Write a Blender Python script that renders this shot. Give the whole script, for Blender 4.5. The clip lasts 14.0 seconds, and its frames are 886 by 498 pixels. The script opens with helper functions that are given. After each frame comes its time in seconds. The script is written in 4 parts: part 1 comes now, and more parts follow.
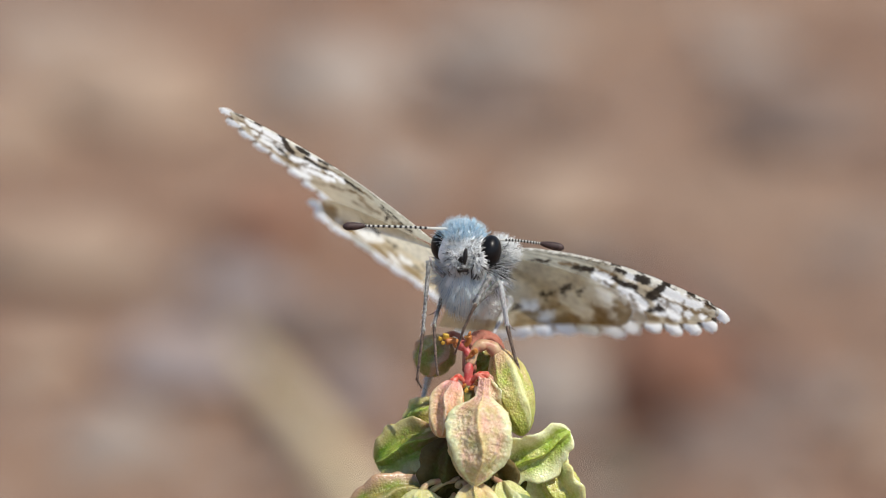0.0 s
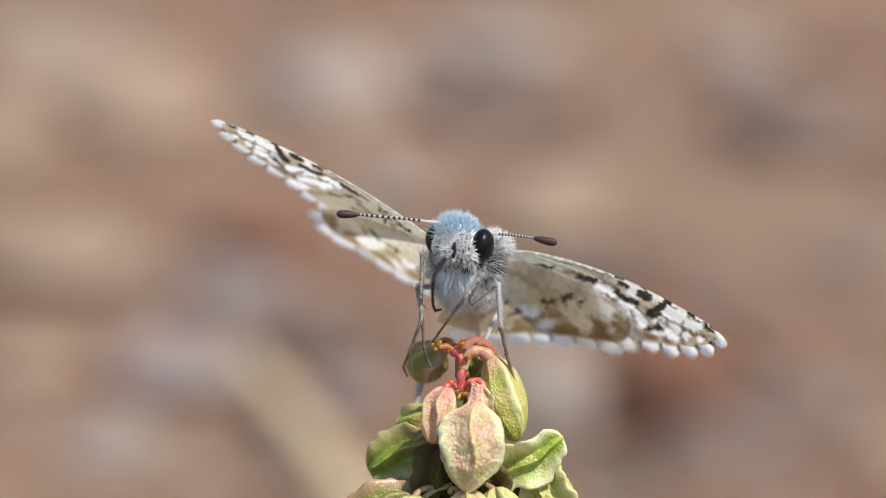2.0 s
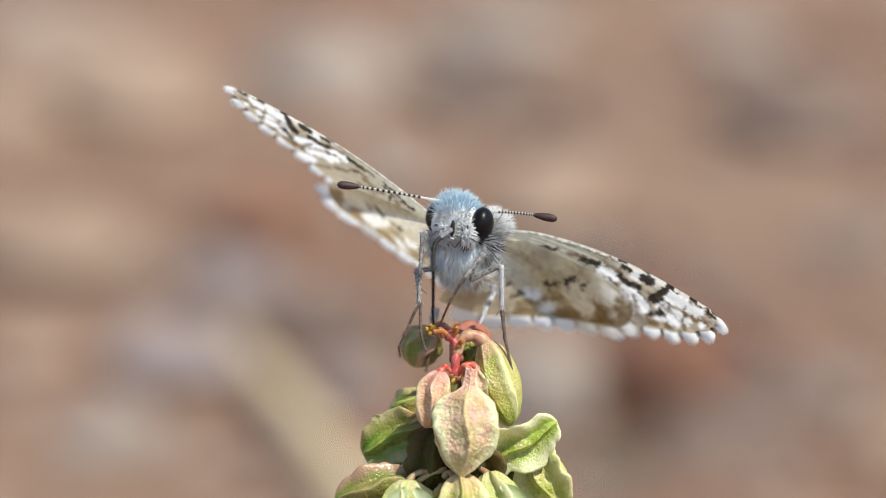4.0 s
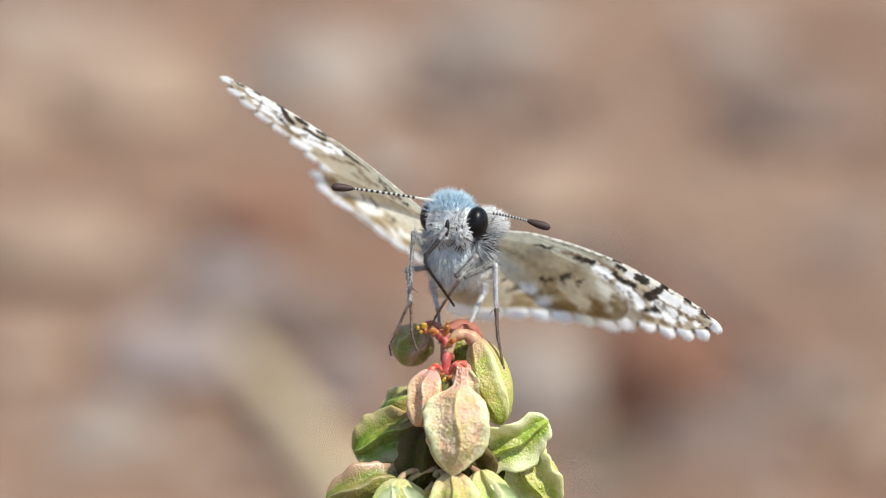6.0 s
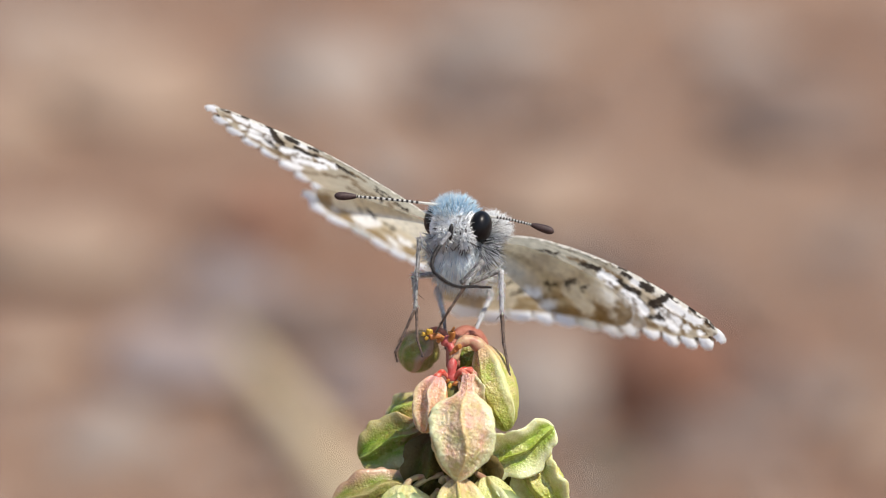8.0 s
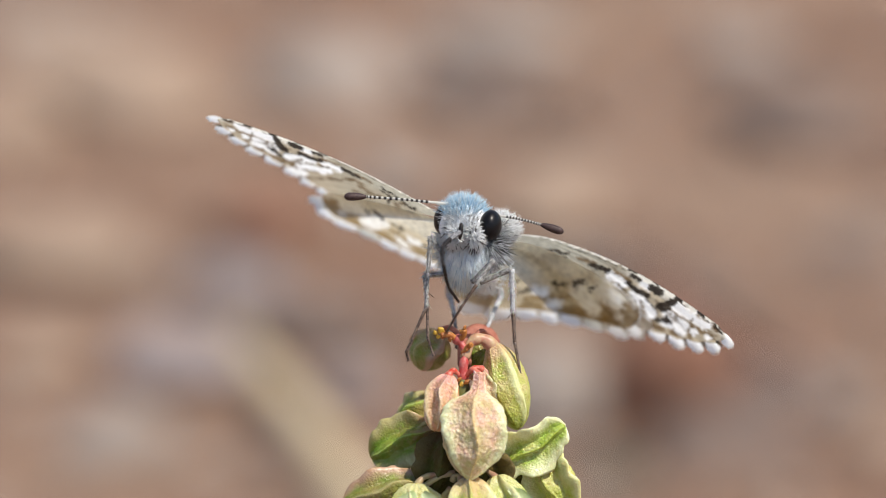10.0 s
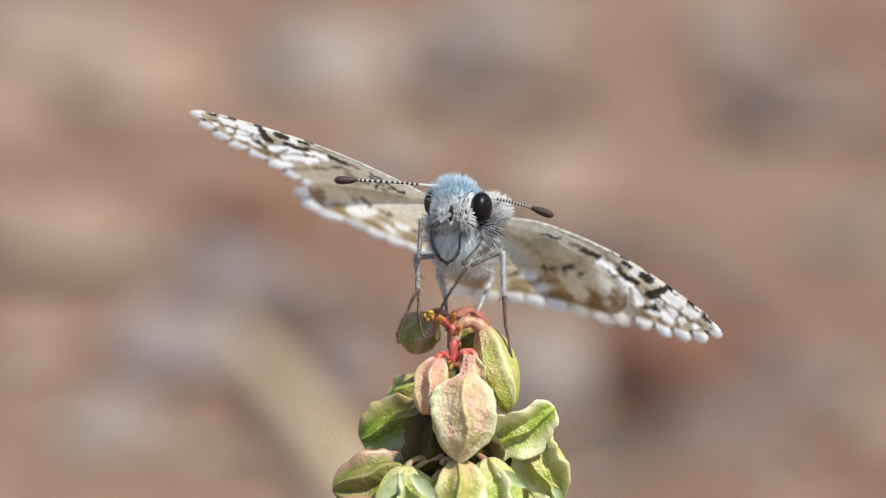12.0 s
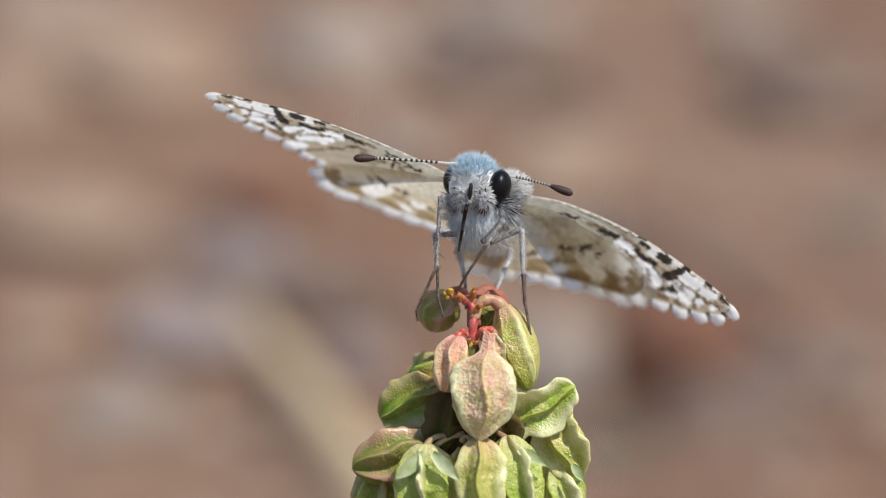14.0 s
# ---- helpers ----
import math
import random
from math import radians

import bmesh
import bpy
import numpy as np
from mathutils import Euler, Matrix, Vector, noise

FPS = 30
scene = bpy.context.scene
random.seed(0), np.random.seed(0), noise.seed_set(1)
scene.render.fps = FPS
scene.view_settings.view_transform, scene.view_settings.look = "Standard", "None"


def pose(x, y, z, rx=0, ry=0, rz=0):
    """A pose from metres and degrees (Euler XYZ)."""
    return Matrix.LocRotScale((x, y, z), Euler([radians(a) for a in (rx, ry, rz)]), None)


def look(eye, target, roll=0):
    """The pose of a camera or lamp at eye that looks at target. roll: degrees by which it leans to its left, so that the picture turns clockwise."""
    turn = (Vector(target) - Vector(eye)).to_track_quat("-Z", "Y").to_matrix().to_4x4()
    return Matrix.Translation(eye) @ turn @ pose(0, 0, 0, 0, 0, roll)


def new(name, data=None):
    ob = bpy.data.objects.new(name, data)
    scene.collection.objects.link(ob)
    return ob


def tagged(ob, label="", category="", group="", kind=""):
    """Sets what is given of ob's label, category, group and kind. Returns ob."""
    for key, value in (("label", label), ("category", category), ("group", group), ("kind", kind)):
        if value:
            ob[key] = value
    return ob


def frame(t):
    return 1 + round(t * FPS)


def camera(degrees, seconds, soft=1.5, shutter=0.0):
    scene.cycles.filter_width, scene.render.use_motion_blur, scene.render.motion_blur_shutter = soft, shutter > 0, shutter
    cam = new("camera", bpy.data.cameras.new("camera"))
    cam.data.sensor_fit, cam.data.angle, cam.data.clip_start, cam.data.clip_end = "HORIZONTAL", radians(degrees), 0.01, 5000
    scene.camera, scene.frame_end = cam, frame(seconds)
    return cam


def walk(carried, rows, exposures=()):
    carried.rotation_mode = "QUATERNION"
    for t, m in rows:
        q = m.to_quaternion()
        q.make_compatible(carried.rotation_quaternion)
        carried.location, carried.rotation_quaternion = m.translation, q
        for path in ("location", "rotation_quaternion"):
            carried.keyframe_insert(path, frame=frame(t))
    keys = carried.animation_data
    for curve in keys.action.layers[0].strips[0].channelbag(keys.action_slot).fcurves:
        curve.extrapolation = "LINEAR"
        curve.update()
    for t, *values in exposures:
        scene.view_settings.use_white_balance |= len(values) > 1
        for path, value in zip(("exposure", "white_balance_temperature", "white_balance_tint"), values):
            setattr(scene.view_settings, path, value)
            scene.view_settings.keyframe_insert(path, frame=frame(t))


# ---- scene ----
# Plan grid: cells of 0.03 mm; x to the right, y down, depth away from the lens, origin of the
# plant's frame at the node under its tip. The lens looks down on the plant by 18 degrees.
CELL = 3.0e-5
NODE_HEIGHT = 0.28
TILT = 18.0
FAR = 784 / math.tan(radians(10.0))      # lens to plane of focus, in cells
W = pose(0, 0, NODE_HEIGHT, -TILT)


def P(x, y, d=0.0):
    """A place of the plan grid, in metres, in the plant's frame."""
    k = 1 + d / FAR
    return Vector(((784 + (x - 784) * k - 791) * CELL, d * CELL, (662 - (441 + (y - 441) * k)) * CELL))


# ---------------------------------------------------------------- camera
cam = camera(20.0, 14.0, soft=1.0)
cam.data.dof.use_dof = True
cam.data.dof.focus_distance = (FAR + 8) * CELL
cam.data.dof.aperture_fstop = 21.0

# seconds, and how far the plant's node lies from its place at rest (cells): hand-held drift
DRIFT = [(0.0, 37, 15), (0.5, 11, 12), (1.0, 37, 21), (1.5, 30, 27), (2.0, 24, 26), (2.5, 1, 7), (3.0, 13, 3),
         (5.5, 14, -10), (6.0, -2, -4), (6.5, -22, -2), (7.0, -22, 4), (7.5, 0, 0), (8.0, 8, 7), (8.5, 5, 6),
         (11.0, 41, 3), (11.5, 2, -5), (12.0, 10, -26), (12.5, 8, -26), (13.0, 16, -33), (13.5, 22, -46), (14.0, 45, -65)]


def held(dx, dy):
    """The camera, when the node has drifted by dx, dy: part turn, part shift."""
    yaw = math.degrees(math.atan(0.37 * dx / FAR))
    pitch = math.degrees(math.atan(0.66 * dy / FAR))
    eye = Vector(((784 - 791) - 0.63 * dx, -FAR, (662 - 441) + 0.34 * dy)) * CELL
    return W @ Matrix.Translation(eye) @ pose(0, 0, 0, 90 + pitch, 0, yaw)


# seconds, stops, white balance
TONE = [(0.0, -0.09, 6480, 8), (0.5, -0.05, 6500, 10), (1.0, -0.04, 6500, 9), (1.5, -0.06, 6480, 9), (2.0, -0.02, 6490, 9), (2.5, 0.02, 6520, 10), (3.0, 0.07, 6460, 7), (5.5, 0.10, 6440, 7),
        (6.0, 0.17, 6420, 6), (6.5, 0.22, 6420, 5), (7.0, 0.24, 6420, 6), (7.5, 0.15, 6420, 7), (8.0, 0.05, 6580, 11), (8.5, 0.0, 6620, 11),
        (11.0, 0.02, 6500, 9), (11.5, 0.12, 6490, 9), (12.0, 0.03, 6460, 8), (12.5, 0.11, 6460, 9), (13.0, -0.02, 6440, 9), (13.5, -0.01, 6440, 9), (14.0, -0.20, 6480, 10)]
walk(cam, [(t, held(dx, dy)) for t, dx, dy in DRIFT], TONE)

# ---------------------------------------------------------------- light
world = bpy.data.worlds.new("sky")
scene.world = world
world.use_nodes = True
wn = world.node_tree.nodes
sky = wn.new("ShaderNodeTexSky")
sky.sky_type = "NISHITA"
sky.sun_disc = False
SUN_HIGH, SUN_TURN = 60.0, 120.0           # degrees; turn is clockwise from +y, so 90 is from the right
sky.sun_elevation, sky.sun_rotation = radians(SUN_HIGH), radians(SUN_TURN)
wn["Background"].inputs["Strength"].default_value = 0.14
world.node_tree.links.new(sky.outputs[0], wn["Background"].inputs["Color"])
sun = new("sun", bpy.data.lights.new("sun", "SUN"))
sun.data.energy, sun.data.angle, sun.data.color = 4.6, radians(0.53), (1.0, 0.94, 0.84)
toward = Vector((math.sin(radians(SUN_TURN)) * math.cos(radians(SUN_HIGH)),
                 math.cos(radians(SUN_TURN)) * math.cos(radians(SUN_HIGH)), math.sin(radians(SUN_HIGH))))
sun.matrix_world = look(toward * 10, (0, 0, 0))


# ---------------------------------------------------------------- materials
def nodes_of(name):
    m = bpy.data.materials.new(name)
    m.use_nodes = True
    t = m.node_tree
    return m, t.nodes, t.links, t.nodes["Principled BSDF"]


def noise_node(n, l, scale, detail=4.0, rough=0.55, co=None):
    x = n.new("ShaderNodeTexNoise")
    x.inputs["Scale"].default_value, x.inputs["Detail"].default_value = scale, detail
    x.inputs["Roughness"].default_value = rough
    if co is not None:
        l.new(co, x.inputs["Vector"])
    return x


def ramp(n, l, src, stops):
    r = n.new("ShaderNodeValToRGB")
    while len(r.color_ramp.elements) < len(stops):
        r.color_ramp.elements.new(0.5)
    for e, (at, c) in zip(r.color_ramp.elements, stops):
        e.position, e.color = at, (*c, 1)
    l.new(src, r.inputs[0])
    return r.outputs[0]


def mix(n, l, kind, fac, a, b):
    x = n.new("ShaderNodeMix")
    x.data_type, x.blend_type = "RGBA", kind
    for socket, v in ((x.inputs[0], fac), (x.inputs[6], a), (x.inputs[7], b)):
        if isinstance(v, (int, float)):
            socket.default_value = v
        elif isinstance(v, tuple):
            socket.default_value = (*v, 1)
        else:
            l.new(v, socket)
    return x.outputs[2]


def bump(n, l, src, strength, distance, shader):
    b = n.new("ShaderNodeBump")
    b.inputs["Strength"].default_value, b.inputs["Distance"].default_value = strength, distance
    l.new(src, b.inputs["Height"])
    l.new(b.outputs[0], shader.inputs["Normal"])
    return b.outputs[0]


def see_through(m, n, l, shader, colour, share, normal=None):
    """Lets part of the light pass through a thin sheet."""
    tr, mx = n.new("ShaderNodeBsdfTranslucent"), n.new("ShaderNodeMixShader")
    l.new(colour, tr.inputs["Color"])
    if normal is not None:
        l.new(normal, tr.inputs["Normal"])
    mx.inputs[0].default_value = share
    l.new(shader.outputs[0], mx.inputs[1])
    l.new(tr.outputs[0], mx.inputs[2])
    l.new(mx.outputs[0], n["Material Output"].inputs["Surface"])


def coords(n):
    return n.new("ShaderNodeTexCoord").outputs["Object"]


def attribute(n, name):
    a = n.new("ShaderNodeAttribute")
    a.attribute_name = name
    return a


def fruit_material(name, face, face2, edge, vein, top, beads=8200, grit=0.5, rough=0.22):
    """Papery fruit valve: netted, two-toned, with a lighter rim and shade painted in furrows."""
    m, n, l, s = nodes_of(name)
    co = coords(n)
    big, fine = noise_node(n, l, 900, 3, 0.6, co), noise_node(n, l, 9500, 3, 0.65, co)
    base = ramp(n, l, big.outputs[0], [(0.36, face), (0.62, face2)])
    shape = attribute(n, "shape")
    sep = n.new("ShaderNodeSeparateColor")
    l.new(shape.outputs["Color"], sep.inputs[0])
    flush = ramp(n, l, noise_node(n, l, 1500, 4, 0.65, co).outputs[0], [(0.38, (0.0, 0.0, 0.0)), (0.60, (0.95, 0.95, 0.95))])
    flush = mix(n, l, "MULTIPLY", 1.0, flush, ramp(n, l, sep.outputs[2], [(0.05, (1, 1, 1)), (0.75, (0.06, 0.06, 0.06))]))
    base = mix(n, l, "MIX", flush, base, top)
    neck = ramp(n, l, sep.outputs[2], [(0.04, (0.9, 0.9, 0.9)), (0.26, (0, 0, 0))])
    # hollows of the relief darker and greener: crease shade mixed into the colour
    furrow_shade = ramp(n, l, shape.outputs["Alpha"], [(0.30, (0.70, 0.70, 0.70)), (0.60, (0.0, 0.0, 0.0))])
    base = mix(n, l, "MIX", furrow_shade, base, mix(n, l, "MULTIPLY", 1.0, base, (0.80, 0.84, 0.58)))
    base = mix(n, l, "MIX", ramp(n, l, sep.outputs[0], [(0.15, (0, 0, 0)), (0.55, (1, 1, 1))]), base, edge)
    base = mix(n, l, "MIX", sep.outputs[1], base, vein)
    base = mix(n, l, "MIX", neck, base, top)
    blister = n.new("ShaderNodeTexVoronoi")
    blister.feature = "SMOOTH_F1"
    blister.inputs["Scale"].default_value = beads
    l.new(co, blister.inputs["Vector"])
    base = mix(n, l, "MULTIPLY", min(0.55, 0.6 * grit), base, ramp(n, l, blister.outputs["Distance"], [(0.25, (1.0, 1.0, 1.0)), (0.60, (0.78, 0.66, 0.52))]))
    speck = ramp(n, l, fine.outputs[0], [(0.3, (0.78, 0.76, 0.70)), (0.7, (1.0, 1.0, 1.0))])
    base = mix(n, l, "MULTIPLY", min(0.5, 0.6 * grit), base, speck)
    l.new(base, s.inputs["Base Color"])
    s.inputs["Roughness"].default_value = rough
    s.inputs["Specular IOR Level"].default_value = 0.56 - 0.4 * rough
    height = mix(n, l, "SUBTRACT", 0.8, fine.outputs["Color"], blister.outputs["Distance"])
    smooth = mix(n, l, "MIX", sep.outputs[0], height, (0.15, 0.15, 0.15))
    bump(n, l, smooth, 1.0, 4e-5 + 6e-5 * grit, s)
    s.inputs["Subsurface Weight"].default_value = 0.32
    s.inputs["Subsurface Radius"].default_value = (1.0, 0.8, 0.35)
    s.inputs["Subsurface Scale"].default_value = 0.00030
    return m


def soft_material(name, c1, c2, scale, rough=0.6, share=0.0, height=0.0, depth=1e-5, spec=0.4):
    m, n, l, s = nodes_of(name)
    co = coords(n)
    k = noise_node(n, l, scale, 5, 0.6, co)
    c = ramp(n, l, k.outputs[0], [(0.35, c1), (0.65, c2)])
    l.new(c, s.inputs["Base Color"])
    s.inputs["Roughness"].default_value = rough
    s.inputs["Specular IOR Level"].default_value = spec
    if height:
        bump(n, l, k.outputs[0], height, depth, s)
    if share:
        see_through(m, n, l, s, c, share)
    return m


def scales_material(name, share):
    """Wing scales: the colour comes from the wing's own markings, the sheen from fine rows of scales."""
    m, n, l, s = nodes_of(name)
    co = coords(n)
    mark = attribute(n, "marking")
    fine = noise_node(n, l, 16000, 3, 0.7, co)
    tone = ramp(n, l, fine.outputs[0], [(0.3, (0.80, 0.79, 0.77)), (0.62, (1, 1, 1))])
    c = mix(n, l, "MULTIPLY", 0.9, mark.outputs["Color"], tone)
    l.new(c, s.inputs["Base Color"])
    s.inputs["Roughness"].default_value = 0.7
    s.inputs["Specular IOR Level"].default_value = 0.25
    bump(n, l, fine.outputs[0], 0.35, 2e-5, s)
    see_through(m, n, l, s, c, share)
    return m


def tinted_material(name, rough=0.75, share=0.5):
    """Hairs: each strand in its own tone."""
    m, n, l, s = nodes_of(name)
    mark = attribute(n, "marking")
    l.new(mark.outputs["Color"], s.inputs["Base Color"])
    s.inputs["Roughness"].default_value = rough
    s.inputs["Specular IOR Level"].default_value = 0.2
    see_through(m, n, l, s, mark.outputs["Color"], share)
    return m


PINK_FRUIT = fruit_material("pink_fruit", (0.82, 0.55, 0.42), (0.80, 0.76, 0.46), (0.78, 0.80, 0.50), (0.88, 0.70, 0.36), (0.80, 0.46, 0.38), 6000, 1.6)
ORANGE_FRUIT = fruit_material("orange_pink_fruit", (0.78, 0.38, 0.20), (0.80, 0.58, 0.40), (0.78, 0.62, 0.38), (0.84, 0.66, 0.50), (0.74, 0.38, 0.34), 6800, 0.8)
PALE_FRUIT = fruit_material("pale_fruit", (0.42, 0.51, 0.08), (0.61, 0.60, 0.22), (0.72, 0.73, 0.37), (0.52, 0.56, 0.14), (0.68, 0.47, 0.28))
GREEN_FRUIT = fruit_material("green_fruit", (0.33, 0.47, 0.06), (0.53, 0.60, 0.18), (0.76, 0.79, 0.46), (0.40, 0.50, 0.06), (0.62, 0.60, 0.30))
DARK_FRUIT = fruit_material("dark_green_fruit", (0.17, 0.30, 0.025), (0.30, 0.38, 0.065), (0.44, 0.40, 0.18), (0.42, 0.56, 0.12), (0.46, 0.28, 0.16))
# darker fruits behind the front ones: the gap's shade is painted into their colour
GAP_SHADE_FRUIT = fruit_material("gap_shade_fruit", (0.075, 0.080, 0.014), (0.105, 0.075, 0.025), (0.13, 0.10, 0.04), (0.10, 0.10, 0.03), (0.11, 0.06, 0.03), rough=0.95)
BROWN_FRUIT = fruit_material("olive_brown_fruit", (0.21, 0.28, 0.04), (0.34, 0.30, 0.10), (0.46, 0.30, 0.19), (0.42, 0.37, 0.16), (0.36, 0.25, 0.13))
RED_STEM = soft_material("red_stem", (0.62, 0.05, 0.025), (0.66, 0.24, 0.17), 3600, 0.28, 0.12, 0.4, 3e-5)
STALK = soft_material("crimson_stalk", (0.50, 0.055, 0.05), (0.60, 0.20, 0.17), 3200, 0.45, 0.12, 0.5, 4e-5)
BROWN_STEM = soft_material("brown_red_stem", (0.34, 0.10, 0.065), (0.46, 0.19, 0.13), 2200, 0.7, 0.1, 0.4, 3e-5)
PALE_STEM = soft_material("pale_stem", (0.40, 0.22, 0.14), (0.48, 0.40, 0.20), 2200, 0.45, 0.12, 0.4, 3e-5)
FLUSHED_STEM = soft_material("flushed_stem", (0.50, 0.20, 0.14), (0.60, 0.46, 0.26), 1800, 0.4, 0.12, 0.4, 3e-5)
# kept dark: shade between the fruits is mixed into the stem's colour
GREEN_STEM = soft_material("green_stem", (0.10, 0.14, 0.03), (0.22, 0.17, 0.07), 900, 0.5, 0.0, 0.5, 6e-5)
ANTHER = soft_material("yellow_anther", (0.62, 0.33, 0.03), (0.75, 0.52, 0.09), 4000, 0.4, 0.2, 0.4, 3e-5)
ANTHER_RED = soft_material("orange_stigma", (0.42, 0.12, 0.035), (0.60, 0.27, 0.07), 4000, 0.4, 0.2, 0.4, 3e-5)
WING = scales_material("wing_scales", 0.80)
FRINGE = tinted_material("fringe", 0.8, 0.82)
HAIR = tinted_material("hair")
TEPAL = soft_material("green_tepal", (0.42, 0.54, 0.22), (0.62, 0.66, 0.42), 1600, 0.4, 0.25, 0.5, 5e-5)
LEG = soft_material("leg_scales", (0.06, 0.055, 0.05), (0.44, 0.43, 0.41), 7000, 0.6, 0.0, 0.5, 2e-5)
PALE_LEG = soft_material("pale_leg_scales", (0.34, 0.35, 0.37), (0.72, 0.72, 0.72), 6000, 0.6, 0.1, 0.5, 2e-5)
DARK_LEG = soft_material("dark_tarsus", (0.035, 0.022, 0.018), (0.24, 0.17, 0.13), 7000, 0.45, 0.0, 0.5, 2e-5)
EYE = soft_material("eye", (0.004, 0.004, 0.005), (0.008, 0.007, 0.008), 3000, 0.34, 0.0, 0.1, 4e-6, 0.22)
TONGUE = soft_material("tongue", (0.008, 0.007, 0.007), (0.030, 0.022, 0.020), 5000, 0.5, 0.0, 0.4, 1e-5, 0.25)
PALE_TONGUE = soft_material("scaly_tongue_base", (0.10, 0.10, 0.105), (0.30, 0.30, 0.31), 6000, 0.6, 0.0, 0.5, 2e-5)
CLUB = soft_material("club", (0.024, 0.013, 0.012), (0.075, 0.042, 0.038), 7000, 0.6, 0.0, 0.5, 2e-5)
SKIN = soft_material("body_scales", (0.80, 0.84, 0.88), (0.92, 0.94, 0.96), 4000, 0.8, 0.0, 0.5, 3e-5)


# ---------------------------------------------------------------- mesh helpers
def link(name, bm, mat, parent=None, label="", smooth=True):
    me = bpy.data.meshes.new(name)
    bm.to_mesh(me)
    bm.free()
    for p in me.polygons:
        p.use_smooth = smooth
    me.materials.append(mat)
    ob = new(name, me)
    if parent is not None:
        ob.parent = parent
    if label:
        ob["label"] = label
    return ob


def part(name, bm, material, parent, label=""):
    return link(name, bm, material, parent, label)


def raw(name, verts, faces, mat, parent=None, label="", colours=None, layer="marking", smooth=True):
    me = bpy.data.meshes.new(name)
    me.from_pydata([tuple(v) for v in verts], [], faces)
    if smooth:
        me.polygons.foreach_set("use_smooth", [True] * len(me.polygons))
    if colours is not None:
        at = me.color_attributes.new(layer, "FLOAT_COLOR", "POINT")
        at.data.foreach_set("color", np.array([(*c, 1.0)[:4] for c in colours], dtype=np.float32).ravel())
    me.materials.append(mat)
    ob = new(name, me)
    if parent is not None:
        ob.parent = parent
    if label:
        ob["label"] = label
    return ob


def curve_points(pts, steps):
    """A smooth line through points (Catmull-Rom)."""
    q = [pts[0]] + list(pts) + [pts[-1]]
    out = []
    for i in range(1, len(q) - 2):
        a, b, c, d = q[i - 1], q[i], q[i + 1], q[i + 2]
        for k in range(steps):
            u = k / steps
            out.append(0.5 * ((2 * b) + (c - a) * u + (2 * a - 5 * b + 4 * c - d) * u * u + (3 * b - a - 3 * c + d) * u ** 3))
    out.append(pts[-1].copy())
    return out


def tube(line, radius, sides=8):
    """Vertices and faces of a round tube; radius is a function of 0..1 along it."""
    verts, faces = [], []
    n = len(line)
    side = None
    for i, p in enumerate(line):
        d = (line[min(i + 1, n - 1)] - line[max(i - 1, 0)]).normalized()
        if side is None:
            side = d.orthogonal().normalized()
        side = (side - d * side.dot(d)).normalized()
        other = d.cross(side)
        r = radius(i / (n - 1))
        for k in range(sides):
            a = 2 * math.pi * k / sides
            verts.append(p + (side * math.cos(a) + other * math.sin(a)) * r)
    for i in range(n - 1):
        for k in range(sides):
            k2 = (k + 1) % sides
            faces.append((i * sides + k, i * sides + k2, (i + 1) * sides + k2, (i + 1) * sides + k))
    faces.append(tuple(range(sides))[::-1])
    faces.append(tuple((n - 1) * sides + k for k in range(sides)))
    return verts, faces


def turned(direction):
    """The turn that lays +z along a direction."""
    return direction.to_track_quat("Z", "Y").to_matrix().to_4x4()


# ---------------------------------------------------------------- ground
def build_ground():
    m, n, l, s = nodes_of("dry_soil")
    co = coords(n)
    big, mid, fine = noise_node(n, l, 6.0, 3, 0.5, co), noise_node(n, l, 38, 4, 0.6, co), noise_node(n, l, 420, 5, 0.65, co)
    c1 = ramp(n, l, big.outputs[0], [(0.36, (0.283, 0.170, 0.117)), (0.64, (0.340, 0.234, 0.170))])
    c2 = ramp(n, l, mid.outputs[0], [(0.35, (0.78, 0.74, 0.72)), (0.65, (1.12, 1.12, 1.12))])
    c3 = ramp(n, l, fine.outputs[0], [(0.3, (0.7, 0.68, 0.66)), (0.7, (1.1, 1.1, 1.1))])
    c = mix(n, l, "MULTIPLY", 0.9, mix(n, l, "MULTIPLY", 0.9, c1, c2), c3)
    l.new(c, s.inputs["Base Color"])
    s.inputs["Roughness"].default_value = 0.95
    s.inputs["Specular IOR Level"].default_value = 0.1
    bump(n, l, fine.outputs[0], 0.6, 0.004, s)
    bm = bmesh.new()
    # fine middle, and rings that reach the horizon
    xs = [-2000, -300, -40, -8, -3] + [-1.5 + 0.05 * i for i in range(61)] + [3, 8, 40, 300, 2000]
    ys = [-2000, -300, -40, -8, -3, -1] + [-0.4 + 0.05 * i for i in range(57)] + [3, 8, 40, 300, 2000]
    grid = []
    for y in ys:
        row = []
        for x in xs:
            near = max(0.0, 1 - math.hypot(x, y - 0.9) / 1.6)
            z = near * 0.022 * (noise.noise(Vector((x * 5, y * 5, 0.3))) + 0.5 * noise.noise(Vector((x * 14, y * 14, 4.0))))
            if math.hypot(x, y - 0.05) < 0.12:
                z *= 0.2
            row.append(bm.verts.new((x, y, z)))
        grid.append(row)
    for j in range(len(ys) - 1):
        for i in range(len(xs) - 1):
            bm.faces.new((grid[j][i], grid[j][i + 1], grid[j + 1][i + 1], grid[j + 1][i]))
    tagged(link("ground", bm, m), "dry reddish-brown bare soil, out of focus", "ground", kind="structure")


build_ground()


